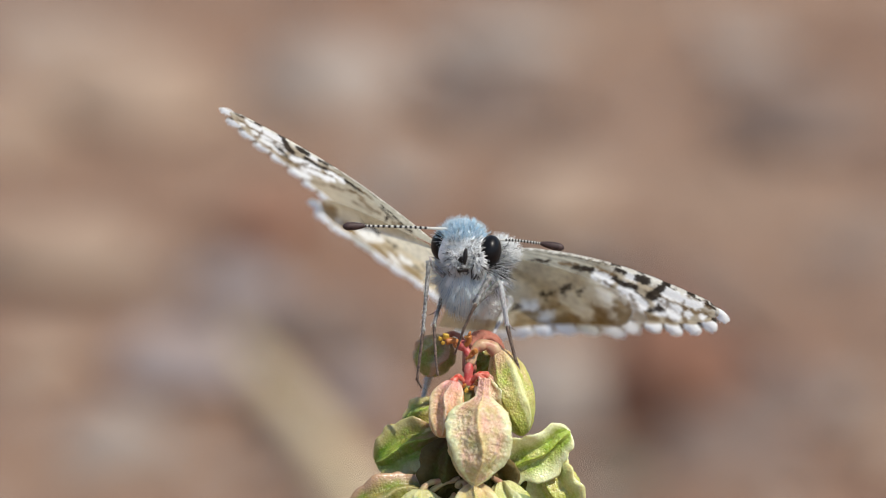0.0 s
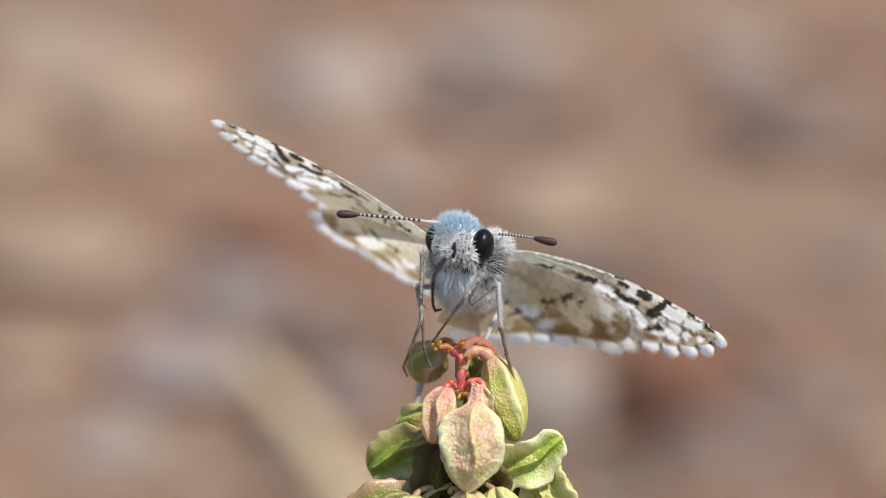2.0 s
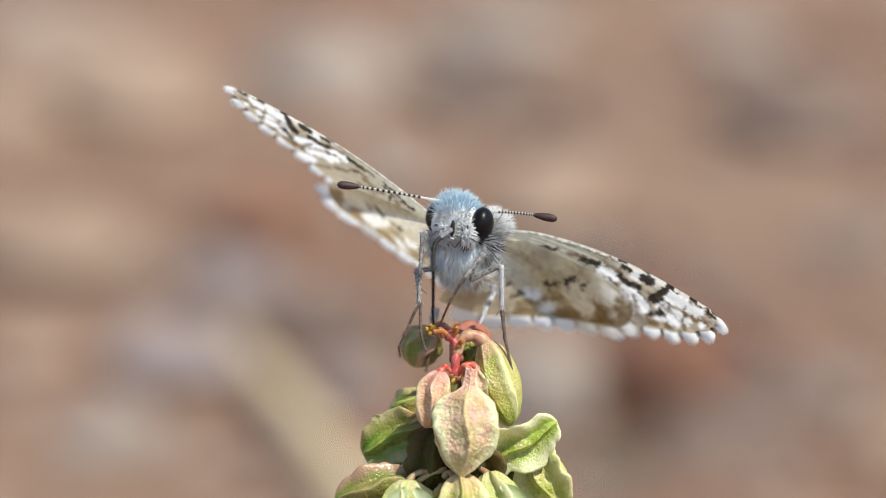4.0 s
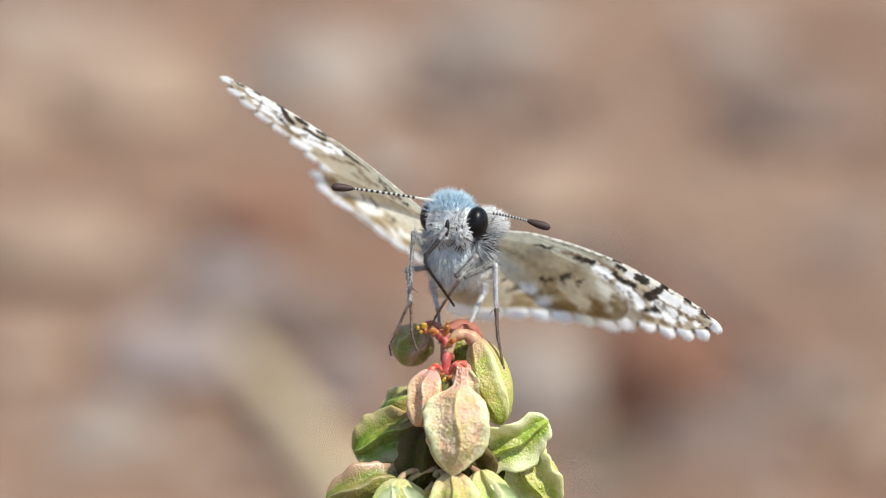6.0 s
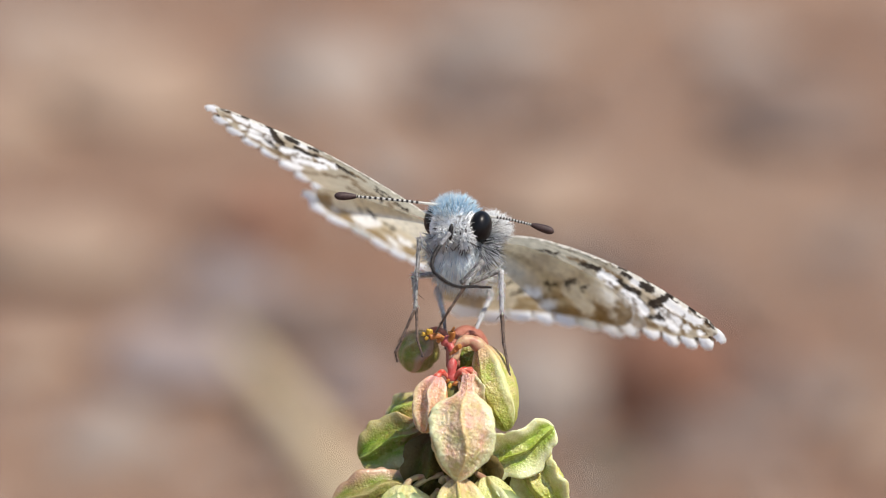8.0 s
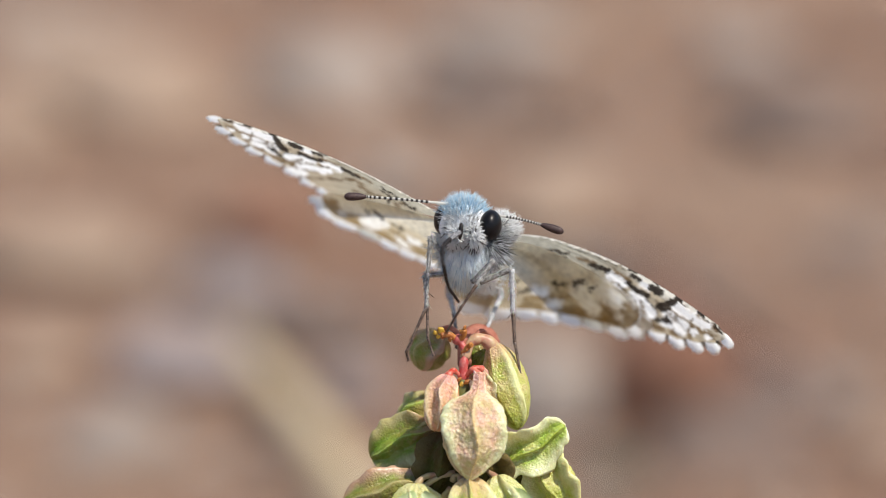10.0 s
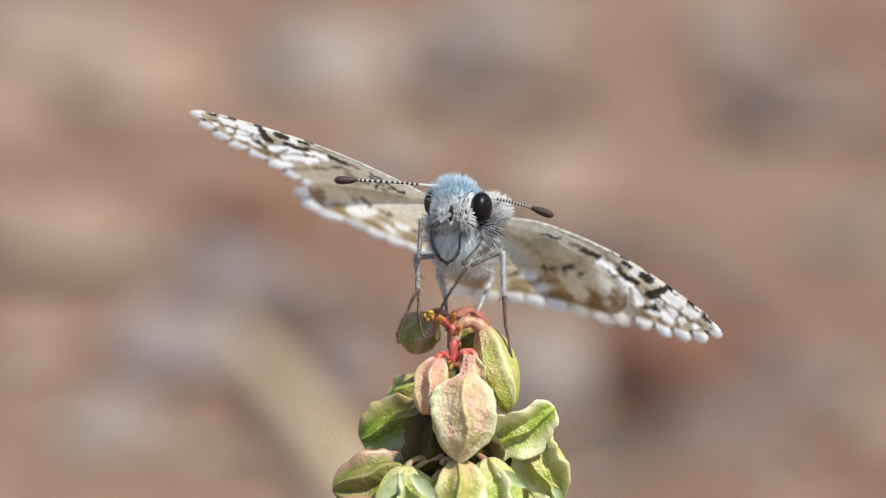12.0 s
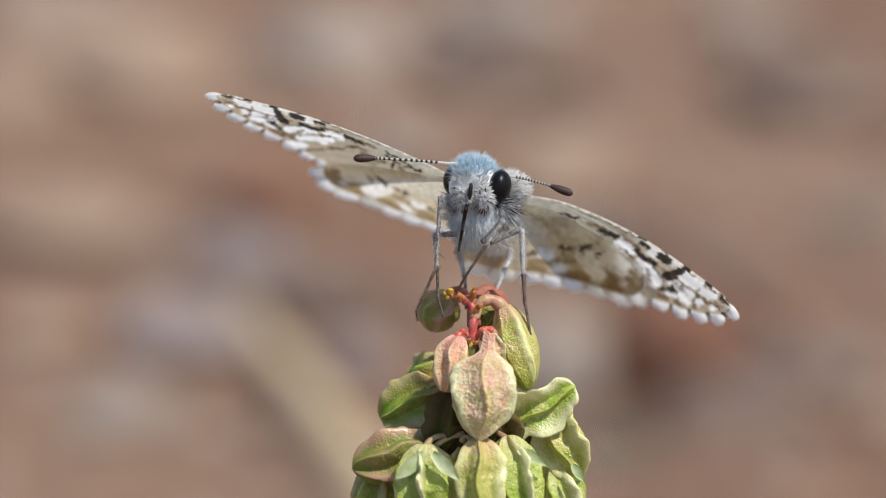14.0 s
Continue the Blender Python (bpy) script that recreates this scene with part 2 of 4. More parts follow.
def stone_material(name, c1, c2):
    m, n, l, s = nodes_of(name)
    co = coords(n)
    k, fine = noise_node(n, l, 45, 4, 0.6, co), noise_node(n, l, 700, 4, 0.6, co)
    c = ramp(n, l, k.outputs[0], [(0.35, c1), (0.65, c2)])
    c = mix(n, l, "MULTIPLY", 0.7, c, ramp(n, l, fine.outputs[0], [(0.3, (0.75, 0.75, 0.75)), (0.7, (1, 1, 1))]))
    l.new(c, s.inputs["Base Color"])
    s.inputs["Roughness"].default_value = 0.9
    bump(n, l, fine.outputs[0], 0.5, 0.001, s)
    return m


STONE = {"pale": (stone_material("pale_stone", (0.328, 0.264, 0.220), (0.382, 0.318, 0.272)), "pale grey weathered stone on dry soil", "stone"),
         "mauve": (stone_material("mauve_stone", (0.285, 0.228, 0.212), (0.350, 0.288, 0.270)), "mauve-grey rounded stone on dry soil", "stone"),
         "tan": (stone_material("tan_stone", (0.345, 0.236, 0.164), (0.395, 0.282, 0.202)), "tan sandy stone on dry soil", "stone"),
         "red": (stone_material("red_clod", (0.215, 0.098, 0.060), (0.265, 0.130, 0.082)), "dark reddish-brown clod of earth", "clod"),
         "dark": (stone_material("dark_clod", (0.150, 0.105, 0.084), (0.205, 0.145, 0.116)), "brown clod of dry earth", "clod"),
         "green": (stone_material("mossy_stone", (0.144, 0.137, 0.108), (0.202, 0.187, 0.144)), "dull grey-green stone on dry soil", "stone")}


def build_stone(kind, x, y, wide, high, seed):
    """A half-buried rounded stone or clod."""
    mat, label, category = STONE[kind]
    bm = bmesh.new()
    bmesh.ops.create_icosphere(bm, subdivisions=4, radius=1.0)
    off = Vector((seed * 7.3, seed * 1.7, 0))
    for v in bm.verts:
        k = 1 + 0.28 * noise.noise(v.co * 1.3 + off) + 0.08 * noise.noise(v.co * 4 + off)
        v.co = Vector((v.co.x * wide * 0.5 * k, v.co.y * wide * 0.55 * k, v.co.z * high * 0.40 * k + high * 0.12))
    ob = link("stone" if category == "stone" else "clod", bm, mat)
    ob.matrix_world = pose(x, y, 0, 0, 0, seed * 40)
    tagged(ob, label, category, group="stones on the soil")


STONES = [
    ("pale", -0.067, 1.164, 0.078, 0.045), ("pale", 0.027, 1.268, 0.071, 0.029), ("pale", -0.230, 1.254, 0.054, 0.029),
    ("tan", -0.154, 1.118, 0.075, 0.032), ("dark", 0.016, 1.100, 0.070, 0.050), ("dark", 0.172, 1.074, 0.073, 0.042),
    ("red", 0.074, 0.700, 0.040, 0.085), ("red", -0.083, 0.924, 0.040, 0.022), ("tan", -0.163, 0.884, 0.062, 0.021),
    ("mauve", -0.087, 0.825, 0.043, 0.029), ("mauve", -0.100, 0.737, 0.048, 0.031), ("pale", -0.112, 0.666, 0.035, 0.025),
    ("pale", 0.034, 0.700, 0.042, 0.050), ("green", 0.053, 0.637, 0.019, 0.020), ("mauve", -0.035, 0.714, 0.026, 0.024)]
STONES += [
    ("dark", -0.047, 0.772, 0.044, 0.034), ("dark", 0.092, 0.664, 0.048, 0.024), ("dark", 0.108, 0.630, 0.040, 0.018), ("dark", 0.118, 0.705, 0.050, 0.020),
    ("dark", 0.094, 0.825, 0.041, 0.018), ("dark", 0.169, 0.876, 0.038, 0.014), ("pale", -0.022, 0.976, 0.034, 0.015),
    ("tan", 0.150, 0.655, 0.036, 0.023), ("tan", -0.152, 0.748, 0.034, 0.019), ("red", 0.114, 0.748, 0.042, 0.013),
    ("tan", 0.050, 0.976, 0.050, 0.018), ("pale", 0.162, 1.241, 0.047, 0.019), ("tan", -0.200, 1.20, 0.110, 0.028),
    ("tan", -0.235, 1.08, 0.080, 0.024), ("tan", 0.044, 0.925, 0.046, 0.020), ("pale", 0.060, 0.865, 0.026, 0.012), ("tan", 0.003, 0.773, 0.034, 0.019), ("dark", -0.058, 0.661, 0.027, 0.017)]
for i, s in enumerate(STONES):
    build_stone(*s, i + 1)


def build_gravel():
    """Loose grit and small pebbles over the soil."""
    rnd = random.Random(77)
    bm = bmesh.new()
    bmesh.ops.create_icosphere(bm, subdivisions=1, radius=1.0)
    bm.verts.ensure_lookup_table()
    unit = [v.co.copy() for v in bm.verts]
    tris = [tuple(v.index for v in f.verts) for f in bm.faces]
    bm.free()
    verts, faces = [], []
    for k in range(2600):
        x, y = rnd.uniform(-0.5, 0.5), rnd.uniform(0.35, 1.75)
        r = 0.0015 + 0.008 * rnd.random() ** 3
        near = max(0.0, 1 - math.hypot(x, y - 0.9) / 1.6)
        z = near * 0.022 * (noise.noise(Vector((x * 5, y * 5, 0.3))) + 0.5 * noise.noise(Vector((x * 14, y * 14, 4.0))))
        turn = pose(x, y, z + r * 0.2, rnd.random() * 60, rnd.random() * 60, rnd.random() * 360)
        s = Vector((1 + 0.5 * rnd.random(), 0.8 + 0.4 * rnd.random(), 0.55))
        i0 = len(verts)
        verts += [turn @ (Vector((u.x * s.x, u.y * s.y, u.z * s.z)) * r * (0.85 + 0.3 * rnd.random())) for u in unit]
        faces += [tuple(i0 + i for i in t) for t in tris]
    m, n, l, s = nodes_of("grit")
    g = n.new("ShaderNodeNewGeometry")
    c = ramp(n, l, g.outputs["Random Per Island"], [(0.0, (0.15, 0.09, 0.065)), (0.35, (0.28, 0.19, 0.14)), (0.7, (0.36, 0.27, 0.21)), (1.0, (0.42, 0.37, 0.33))])
    l.new(c, s.inputs["Base Color"])
    s.inputs["Roughness"].default_value = 0.95
    tagged(raw("gravel", verts, faces, m, smooth=False), "loose brown and grey grit over dry soil", "gravel", kind="stuff")


build_gravel()


def build_straw(name, label, category, a, b, r, mat):
    """A dry stalk that lies on the soil, slightly bent."""
    a, b = Vector(a), Vector(b)
    mid = a.lerp(b, 0.5) + Vector((0.002, 0, 0.001))
    v, f = tube(curve_points([a, mid, b], 12), lambda u: r * (1 - 0.5 * u), 8)
    tagged(raw(name, v, f, mat), label, category)


STRAW = soft_material("dry_straw", (0.56, 0.43, 0.26), (0.62, 0.49, 0.31), 60, 0.8)
TWIG = soft_material("dark_twig", (0.16, 0.10, 0.075), (0.24, 0.16, 0.12), 60, 0.8)
build_straw("dry_stalk", "broad dry straw-coloured stalk lying on soil", "stalk", (-0.024, 0.59, 0.004), (-0.082, 0.765, 0.004), 0.0092, STRAW)
build_straw("twig", "thin dark dead twig lying on soil", "twig", (0.150, 0.65, 0.006), (0.066, 0.865, 0.010), 0.005, TWIG)


# ---------------------------------------------------------------- plant
plant = new("dock_plant")
plant.matrix_world = pose(0, 0.085, 0)
tagged(plant, "dock stem tip crowded with pink and green winged fruits", "plant")
ROOT = plant.matrix_world.inverted() @ W


def Q(x, y, d=0.0):
    """A place of the plan grid in the plant's own space."""
    return ROOT @ P(x, y, d)


def between(rows, t):
    """Values of rows (place, values) at t, joined by straight lines."""
    if t <= rows[0][0]:
        return [float(v) for v in rows[0][1:]]
    for (t0, *a), (t1, *b) in zip(rows, rows[1:]):
        if t <= t1:
            k = (t - t0) / (t1 - t0)
            return [u + (v - u) * k for u, v in zip(a, b)]
    return [float(v) for v in rows[-1][1:]]


NECKED = [(0, 0.19), (0.10, 0.20), (0.17, 0.25), (0.22, 0.42), (0.26, 0.66), (0.31, 0.84), (0.38, 0.95), (0.48, 1.0), (0.60, 1.0), (0.71, 0.92),
          (0.81, 0.74), (0.90, 0.48), (0.96, 0.24), (1.0, 0.03)]      # outline of a fruit with a narrow neck


def fruit(mat, top, tip, wide, spin, face=0.5, bend=0.0, seed=0, label="", stalk=None, stalk_mat=None, flare=0.14, rib=0.07, neck=0.92, end=0.62, grain=0.86, thick=1.0, keen=0.26):
    """A three-winged dock fruit that hangs from top to tip; wide is its rim radius in cells; at spin 0 a valve faces forward, at 60 a rim."""
    a, b = Q(*top), Q(*tip)
    axis = b - a
    length = axis.length
    turn = turned(axis.normalized())
    front = turn.inverted().to_3x3() @ (ROOT.to_3x3() @ Vector((0, -1, 0)))
    turn = turn @ pose(0, 0, 0, 0, 0, math.degrees(math.atan2(front.y, front.x)) - 60 + spin)
    rnd = random.Random(seed)
    off = Vector((rnd.random() * 50, rnd.random() * 50, rnd.random() * 50))
    rings, around = 66, 132
    verts, faces, shape = [], [], []
    r0 = wide * CELL
    for i in range(rings + 1):
        t = i / rings
        prof = between(NECKED, t)[0] if neck > 1 else max(0.10 * (1 - t) ** 2, max(0.0, math.sin(math.pi * min(1.0, 0.02 + 0.98 * t) ** 0.95)) ** (neck if t < 0.48 else end))
        for k in range(around):
            ang = 2 * math.pi * k / around
            lean = 0.55 * noise.noise(Vector((t * 2.2, 4.0, 0)) + off)
            q = (ang % (2 * math.pi / 3)) / (2 * math.pi / 3)
            away = 1 - abs(q - 0.5) * 2          # 0 on a rim, 1 in the middle of a face
            rim = (1 - away)
            rr = face + (1 - face) * math.exp(-(away / keen) ** 2) + (grain - face) * math.exp(-(rim / 0.42) ** 2) + rib * math.exp(-(rim / 0.07) ** 2)
            wave = 1 + flare * rim ** 2 * noise.noise(Vector((t * 7, math.floor(ang / 2.0944 + 0.5) * 3.1, 0)) + off)
            v = Vector((math.cos(ang + lean), math.sin(ang + lean), 0)) * (r0 * prof * rr * wave)
            v.z = length * (t + 0.03 * rim ** 3 * noise.noise(Vector((t * 5, ang, 2)) + off))
            way = Vector((v.x, v.y, 0)).normalized()
            relief = 0.5 + 0.45 * noise.noise(v * 1300 + off) + 0.55 * noise.noise(v * 3000 + off)
            v += way * (r0 * 0.08 * prof * noise.noise(v * 1000 + off))
            v += way * (r0 * 0.040 * prof * noise.noise(v * 2600 + off))
            v += way * (r0 * 0.016 * prof * noise.noise(v * 9000 + off))
            v.x += bend * r0 * (4 * t * (1 - t))
            verts.append(a + (turn @ v))
            shape.append((math.exp(-(away / (0.92 * keen)) ** 2) * (0.8 + 0.4 * noise.noise(v * 2500 + off)), 0.8 * math.exp(-((1 - away) / 0.09) ** 2), t, max(0.0, min(1.0, relief + 0.3 * rim ** 4))))
    for i in range(rings):
        for k in range(around):
            k2 = (k + 1) % around
            faces.append((i * around + k, i * around + k2, (i + 1) * around + k2, (i + 1) * around + k))
    faces.append(tuple(range(around))[::-1])
    faces.append(tuple(rings * around + k for k in range(around)))
    ob = raw("fruit", verts, faces, mat, plant, label, shape, "shape")
    if stalk:
        v, f = tube(curve_points([Q(*p) for p in stalk] + [a + axis * 0.04], 8), lambda u: thick * (4.0 + (4.0 if stalk_mat is RED_STEM else 2.5) * u ** 1.5) * CELL * (1 + 0.12 * math.sin(u * 17)), 8)
        raw("pedicel", v, f, stalk_mat or RED_STEM, ob)
    return ob


def tepal(ob, base, tip, wide, curl=0.3, seed=0):
    """A small leafy lobe beside a fruit: pointed, cupped, wavy at its margin."""
    a, b = Q(*base), Q(*tip)
    along = b - a
    front = (ROOT.to_3x3() @ Vector((0, -1, 0)))
    side = along.cross(front).normalized()
    out = side.cross(along).normalized()
    if out.dot(front) < 0:
        out.negate()
    verts, faces = [], []
    nu, nv = 16, 10
    for layer in (0, 1):
        for i in range(nu + 1):
            u = i / nu
            w = wide * CELL * math.sin(math.pi * min(1.0, 0.12 + 0.88 * u)) ** 0.8
            for j in range(nv + 1):
                v = 2 * j / nv - 1
                wave = 0.18 * noise.noise(Vector((u * 6, v * 2, seed * 3.7)))
                lift = math.sin(math.pi * u) * curl + 0.25 * v * v + wave * abs(v)
                verts.append(a + along * u + side * (v * w * (1 + wave)) + out * (lift * wide * CELL - layer * 1.6 * CELL * (1 - v * v) * (1 - u)))
    row, lay = nv + 1, (nu + 1) * (nv + 1)
    for i in range(nu):
        for j in range(nv):
            q = i * row + j
            faces.append((q, q + 1, q + row + 1, q + row))
            faces.append((q + lay, q + lay + row, q + lay + row + 1, q + lay + 1))
    raw("tepal", verts, faces, TEPAL, ob, "pale green leafy lobe")


def build_plant():
    # the main stem, upright, from the soil to the tip
    foot = Vector((0, 0, -0.01))
    line = curve_points([foot, foot.lerp(Q(800, 1500, 60), 0.5) + Vector((0.004, 0, 0)), Q(800, 1500, 60), Q(795, 1000, 25), Q(791, 760, 5),
                         Q(791, 664, 0)], 10)
    v, f = tube(line, lambda u: (44 * (1 - u) ** 0.8 + 8) * CELL, 12)
    raw("stem", v, f, GREEN_STEM, plant, "ridged green stem")
    line = curve_points([Q(792, 670, 0), Q(792, 645, 0), Q(794, 622, 4), Q(788, 604, 10), Q(776, 592, 12)], 6)
    v, f = tube(line, lambda u: (7.0 + 2.5 * math.sin(u * 9) + 1.5 * math.sin(u * 23)) * CELL, 10)
    raw("flower_stalk", v, f, STALK, plant, "crimson flower stalk")
    for pts, r in (([(790, 622, 6), (800, 610, 0), (806, 606, -6)], 5), ([(782, 600, 10), (792, 590, 2), (793, 580, -4)], 5),
                   ([(776, 594, 8), (765, 588, 4), (752, 590, 0)], 6)):
        v, f = tube(curve_points([Q(*p) for p in pts], 5), lambda u: r * CELL, 8)
        raw("filament", v, f, ANTHER_RED, plant)
    for x, y, d, r, mat in ((752, 580, 0, 8, ANTHER), (742, 585, 4, 6, ANTHER), (762, 588, 2, 6, ANTHER), (747, 592, 0, 5, ANTHER),
                            (794, 576, -4, 6, ANTHER_RED), (787, 583, -2, 5, ANTHER_RED), (804, 607, -6, 6, ANTHER_RED),
                            (797, 614, -4, 4, ANTHER_RED), (768, 596, 6, 7, ANTHER_RED),
                            (784, 668, -12, 7, ANTHER_RED), (798, 672, -14, 8, ANTHER_RED), (806, 664, -14, 6, ANTHER_RED), (790, 676, -10, 6, ANTHER)):
        bm = bmesh.new()
        bmesh.ops.create_icosphere(bm, subdivisions=3, radius=r * 0.72 * CELL)
        lean = pose(0, 0, 0, x * 37 % 180, y * 53 % 180, 0)
        for w in bm.verts:
            w.co *= 1 + 0.5 * noise.noise(w.co * 7000 + Vector((x, y, d))) + 0.25 * noise.noise(w.co * 16000)
            w.co.z *= 0.55
            w.co = lean @ w.co
            w.co += Q(x, y, d)
        part("anther", bm, mat, plant, "yellow anther" if mat is ANTHER else "orange anther")
    # fruits round the tip, from the node downwards
    fruit(PINK_FRUIT, (822, 656, -20), (801, 846, -58), 65, -6, 0.78, 0.0, 1, "pink and cream netted fruit",
          [(796, 664, -4), (808, 650, -14)], RED_STEM, 0.10, 0.11, 1.35, 0.60, 0.84, 1.0, 0.22)
    fruit(ORANGE_FRUIT, (764, 660, -10), (742, 760, -26), 36, 4, 0.66, 0.0, 2, "pink netted fruit with cream rims",
          [(788, 664, -2), (774, 652, -6)], RED_STEM, 0.08, 0.16, 0.46, 0.50)
    fruit(PINK_FRUIT, (826, 648, 8), (848, 716, 10), 26, 40, 0.6, 0.0, 3, "small pink fruit", [(798, 662, 2), (812, 648, 4)], RED_STEM)
    fruit(PALE_FRUIT, (846, 606, 26), (890, 756, 20), 39, 30, 0.80, 0.22, 4, "curved pale green fruit flushed pink",
          [(794, 630, 6), (806, 602, 14), (826, 596, 20)], FLUSHED_STEM, 0.06, 0.05, 0.48, 0.5, 0.90, 2.1)
    fruit(GREEN_FRUIT, (848, 824, 6), (972, 748, -14), 52, 10, 0.30, 0.0, 5, "green fruit with pale curled rims",
          [(800, 812, 4), (830, 822, 6)], PALE_STEM, 0.34, 0.05, 0.6, 0.34, 0.42, 1.0, 0.15)
    spurred = fruit(PALE_FRUIT, (912, 790, 40), (984, 912, 14), 64, 14, 0.42, 0.1, 6, "yellow-green fruit with a spur", [(800, 780, 6), (860, 778, 26)],
          PALE_STEM, 0.24, 0.07, 0.55, 0.5, 0.54, 1.0, 0.17)
    fruit(DARK_FRUIT, (744, 752, 70), (628, 806, 92), 60, 12, 0.40, 0.0, 7, "dark green fruit with reddish edges",
          [(790, 750, 6), (762, 744, 24)], PALE_STEM, 0.24, 0.10, 0.55, 0.5, 0.52, 1.0, 0.17)
    fruit(DARK_FRUIT, (756, 702, 90), (676, 760, 110), 46, 50, 0.55, 0.0, 8, "small dark green fruit", [(790, 700, 6), (772, 694, 30)], PALE_STEM)
    fruit(BROWN_FRUIT, (736, 856, 14), (578, 894, 10), 54, 16, 0.52, 0.0, 9, "olive fruit with a brownish pink edge",
          [(790, 834, 4), (764, 842, 4)], PALE_STEM, 0.22, 0.08, 0.6, 0.5, 0.84, 1.0, 0.17)
    heart = fruit(GREEN_FRUIT, (708, 852, -36), (700, 1000, -60), 66, 56, 0.46, 0.0, 10, "bright green heart-shaped fruit",
          [(790, 836, 0), (744, 836, -18), (720, 842, -30)], PALE_STEM, 0.34, 0.07, 0.55, 0.6, 0.78, 1.0, 0.15)
    fruit(PALE_FRUIT, (804, 840, -36), (812, 996, -70), 54, 4, 0.62, 0.0, 11, "pale yellow-green ridged fruit", [(794, 830, 0), (798, 830, -18)],
          PALE_STEM, 0.10, 0.26, 0.55, 0.55)
    rimmed = fruit(GREEN_FRUIT, (852, 838, -18), (892, 994, -46), 54, 46, 0.44, 0.0, 12, "green fruit with pale rims", [(796, 822, 0), (826, 826, -8)],
          PALE_STEM, 0.30, 0.1, 0.55, 0.6, 0.78, 1.0, 0.15)
    fruit(GREEN_FRUIT, (930, 880, 30), (968, 1000, 34), 50, 20, 0.5, 0.0, 13, "green fruit low on the stem", [(798, 860, 6), (870, 862, 16)], PALE_STEM)
    fruit(DARK_FRUIT, (640, 890, 40), (600, 1000, 46), 50, 60, 0.55, 0.0, 14, "dark green fruit low on the stem", [(796, 880, 8), (710, 876, 30)], PALE_STEM)
    for ob, base, tip, wide, curl in ((heart, (706, 868, -84), (654, 914, -92), 13, 0.3), (heart, (720, 868, -86), (768, 916, -96), 12, 0.3),
                                     (rimmed, (872, 860, -56), (924, 890, -64), 10, 0.4),
                                     (spurred, (968, 888, -28), (988, 918, -32), 8, 0.2)):
        tepal(ob, base, tip, wide, curl, wide + tip[0])
    # those behind the tip
    fruit(BROWN_FRUIT, (750, 582, 112), (714, 650, 122), 42, 30, 0.74, 0.0, 15, "green fruit behind the tip",
          [(790, 640, 10), (786, 596, 60), (768, 576, 86)], BROWN_STEM, 0.1, 0.06, 0.5, 0.5)
    fruit(DARK_FRUIT, (846, 600, 70), (806, 660, 80), 38, 0, 0.74, 0.0, 16, "shaded green fruit", [(794, 640, 8), (816, 588, 50), (836, 586, 66)], BROWN_STEM,
          0.1, 0.06, 0.5, 0.5)
    # two fruits deep in the gap, coloured dark for the shade there
    fruit(GAP_SHADE_FRUIT, (772, 756, 34), (736, 884, 14), 60, 15, 0.6, 0.0, 17, "dark brown-green fruit, shade of the gap in its colour", [(790, 740, 10), (780, 744, 24)], PALE_STEM)
    fruit(GAP_SHADE_FRUIT, (836, 756, 40), (866, 884, 24), 62, 45, 0.6, 0.0, 18, "dark brown-green fruit, shade of the gap in its colour", [(792, 740, 10), (815, 744, 24)], PALE_STEM)
    v, f = tube(curve_points([Q(794, 640, 30), Q(796, 600, 80), Q(812, 582, 100), Q(836, 588, 112), Q(846, 606, 116)], 8), lambda u: 13 * CELL, 10)
    raw("pedicel", v, f, BROWN_STEM, plant, "red arched pedicel")
    # thin withered stalks in the gap under the front fruit
    for pts, r in (([(776, 832, -14), (758, 838, -20), (738, 846, -22), (716, 862, -20)], 4.5),
                   ([(772, 848, -24), (778, 838, -28), (786, 842, -30), (788, 856, -30)], 5),
                   ([(770, 862, -26), (762, 868, -30), (758, 880, -30)], 6)):
        v, f = tube(curve_points([Q(*p) for p in pts], 6), lambda u: r * CELL * (1 + 0.25 * math.sin(u * 11)), 8)
        raw("withered_stalk", v, f, PALE_STEM, plant, "thin cream and brown stalk")


build_plant()


# ---------------------------------------------------------------- butterfly
CHEST = P(815, 440, 110)
butterfly = new("butterfly")
tagged(butterfly, "checkered skipper butterfly, pale wings spread, on the fruiting tip", "butterfly")


def B(x, y, d=0.0):
    """A place of the plan grid in the butterfly's space, as it stands once it has risen."""
    return P(x, y, d) - CHEST


# how far the body lies from that stand (cells): it rises on its legs in the first three seconds
RISE = [(0.0, -13, 35), (0.5, -9, 25), (1.0, -12, 22), (1.5, -15, 16), (2.0, -12, 13), (2.5, -10, 6), (3.0, -5, 2), (5.5, 1, 4), (6.0, 4, 4),
        (6.5, 4, 2), (7.0, 1, 2), (7.5, 1, 0), (8.5, 0, 0), (11.0, -3, 2), (12.0, -1, 0), (13.0, -1, 1), (14.0, -2, 0)]


def risen(t):
    dx, dy = between(RISE, t)
    return Vector((dx, 0, -dy)) * CELL


def blob(name, centre, radii, mat, parent, label="", tilt=(0, 0, 0), rough=0.05, seed=1.0):
    bm = bmesh.new()
    bmesh.ops.create_icosphere(bm, subdivisions=4, radius=1.0)
    m = Matrix.Translation(centre) @ pose(0, 0, 0, *tilt) @ Matrix.Diagonal((*[r * CELL for r in radii], 1))
    for v in bm.verts:
        v.co = m @ (v.co * (1 + rough * noise.noise(v.co * 3 + Vector((seed, 0, 0)))))
    return part(name, bm, mat, parent, label)


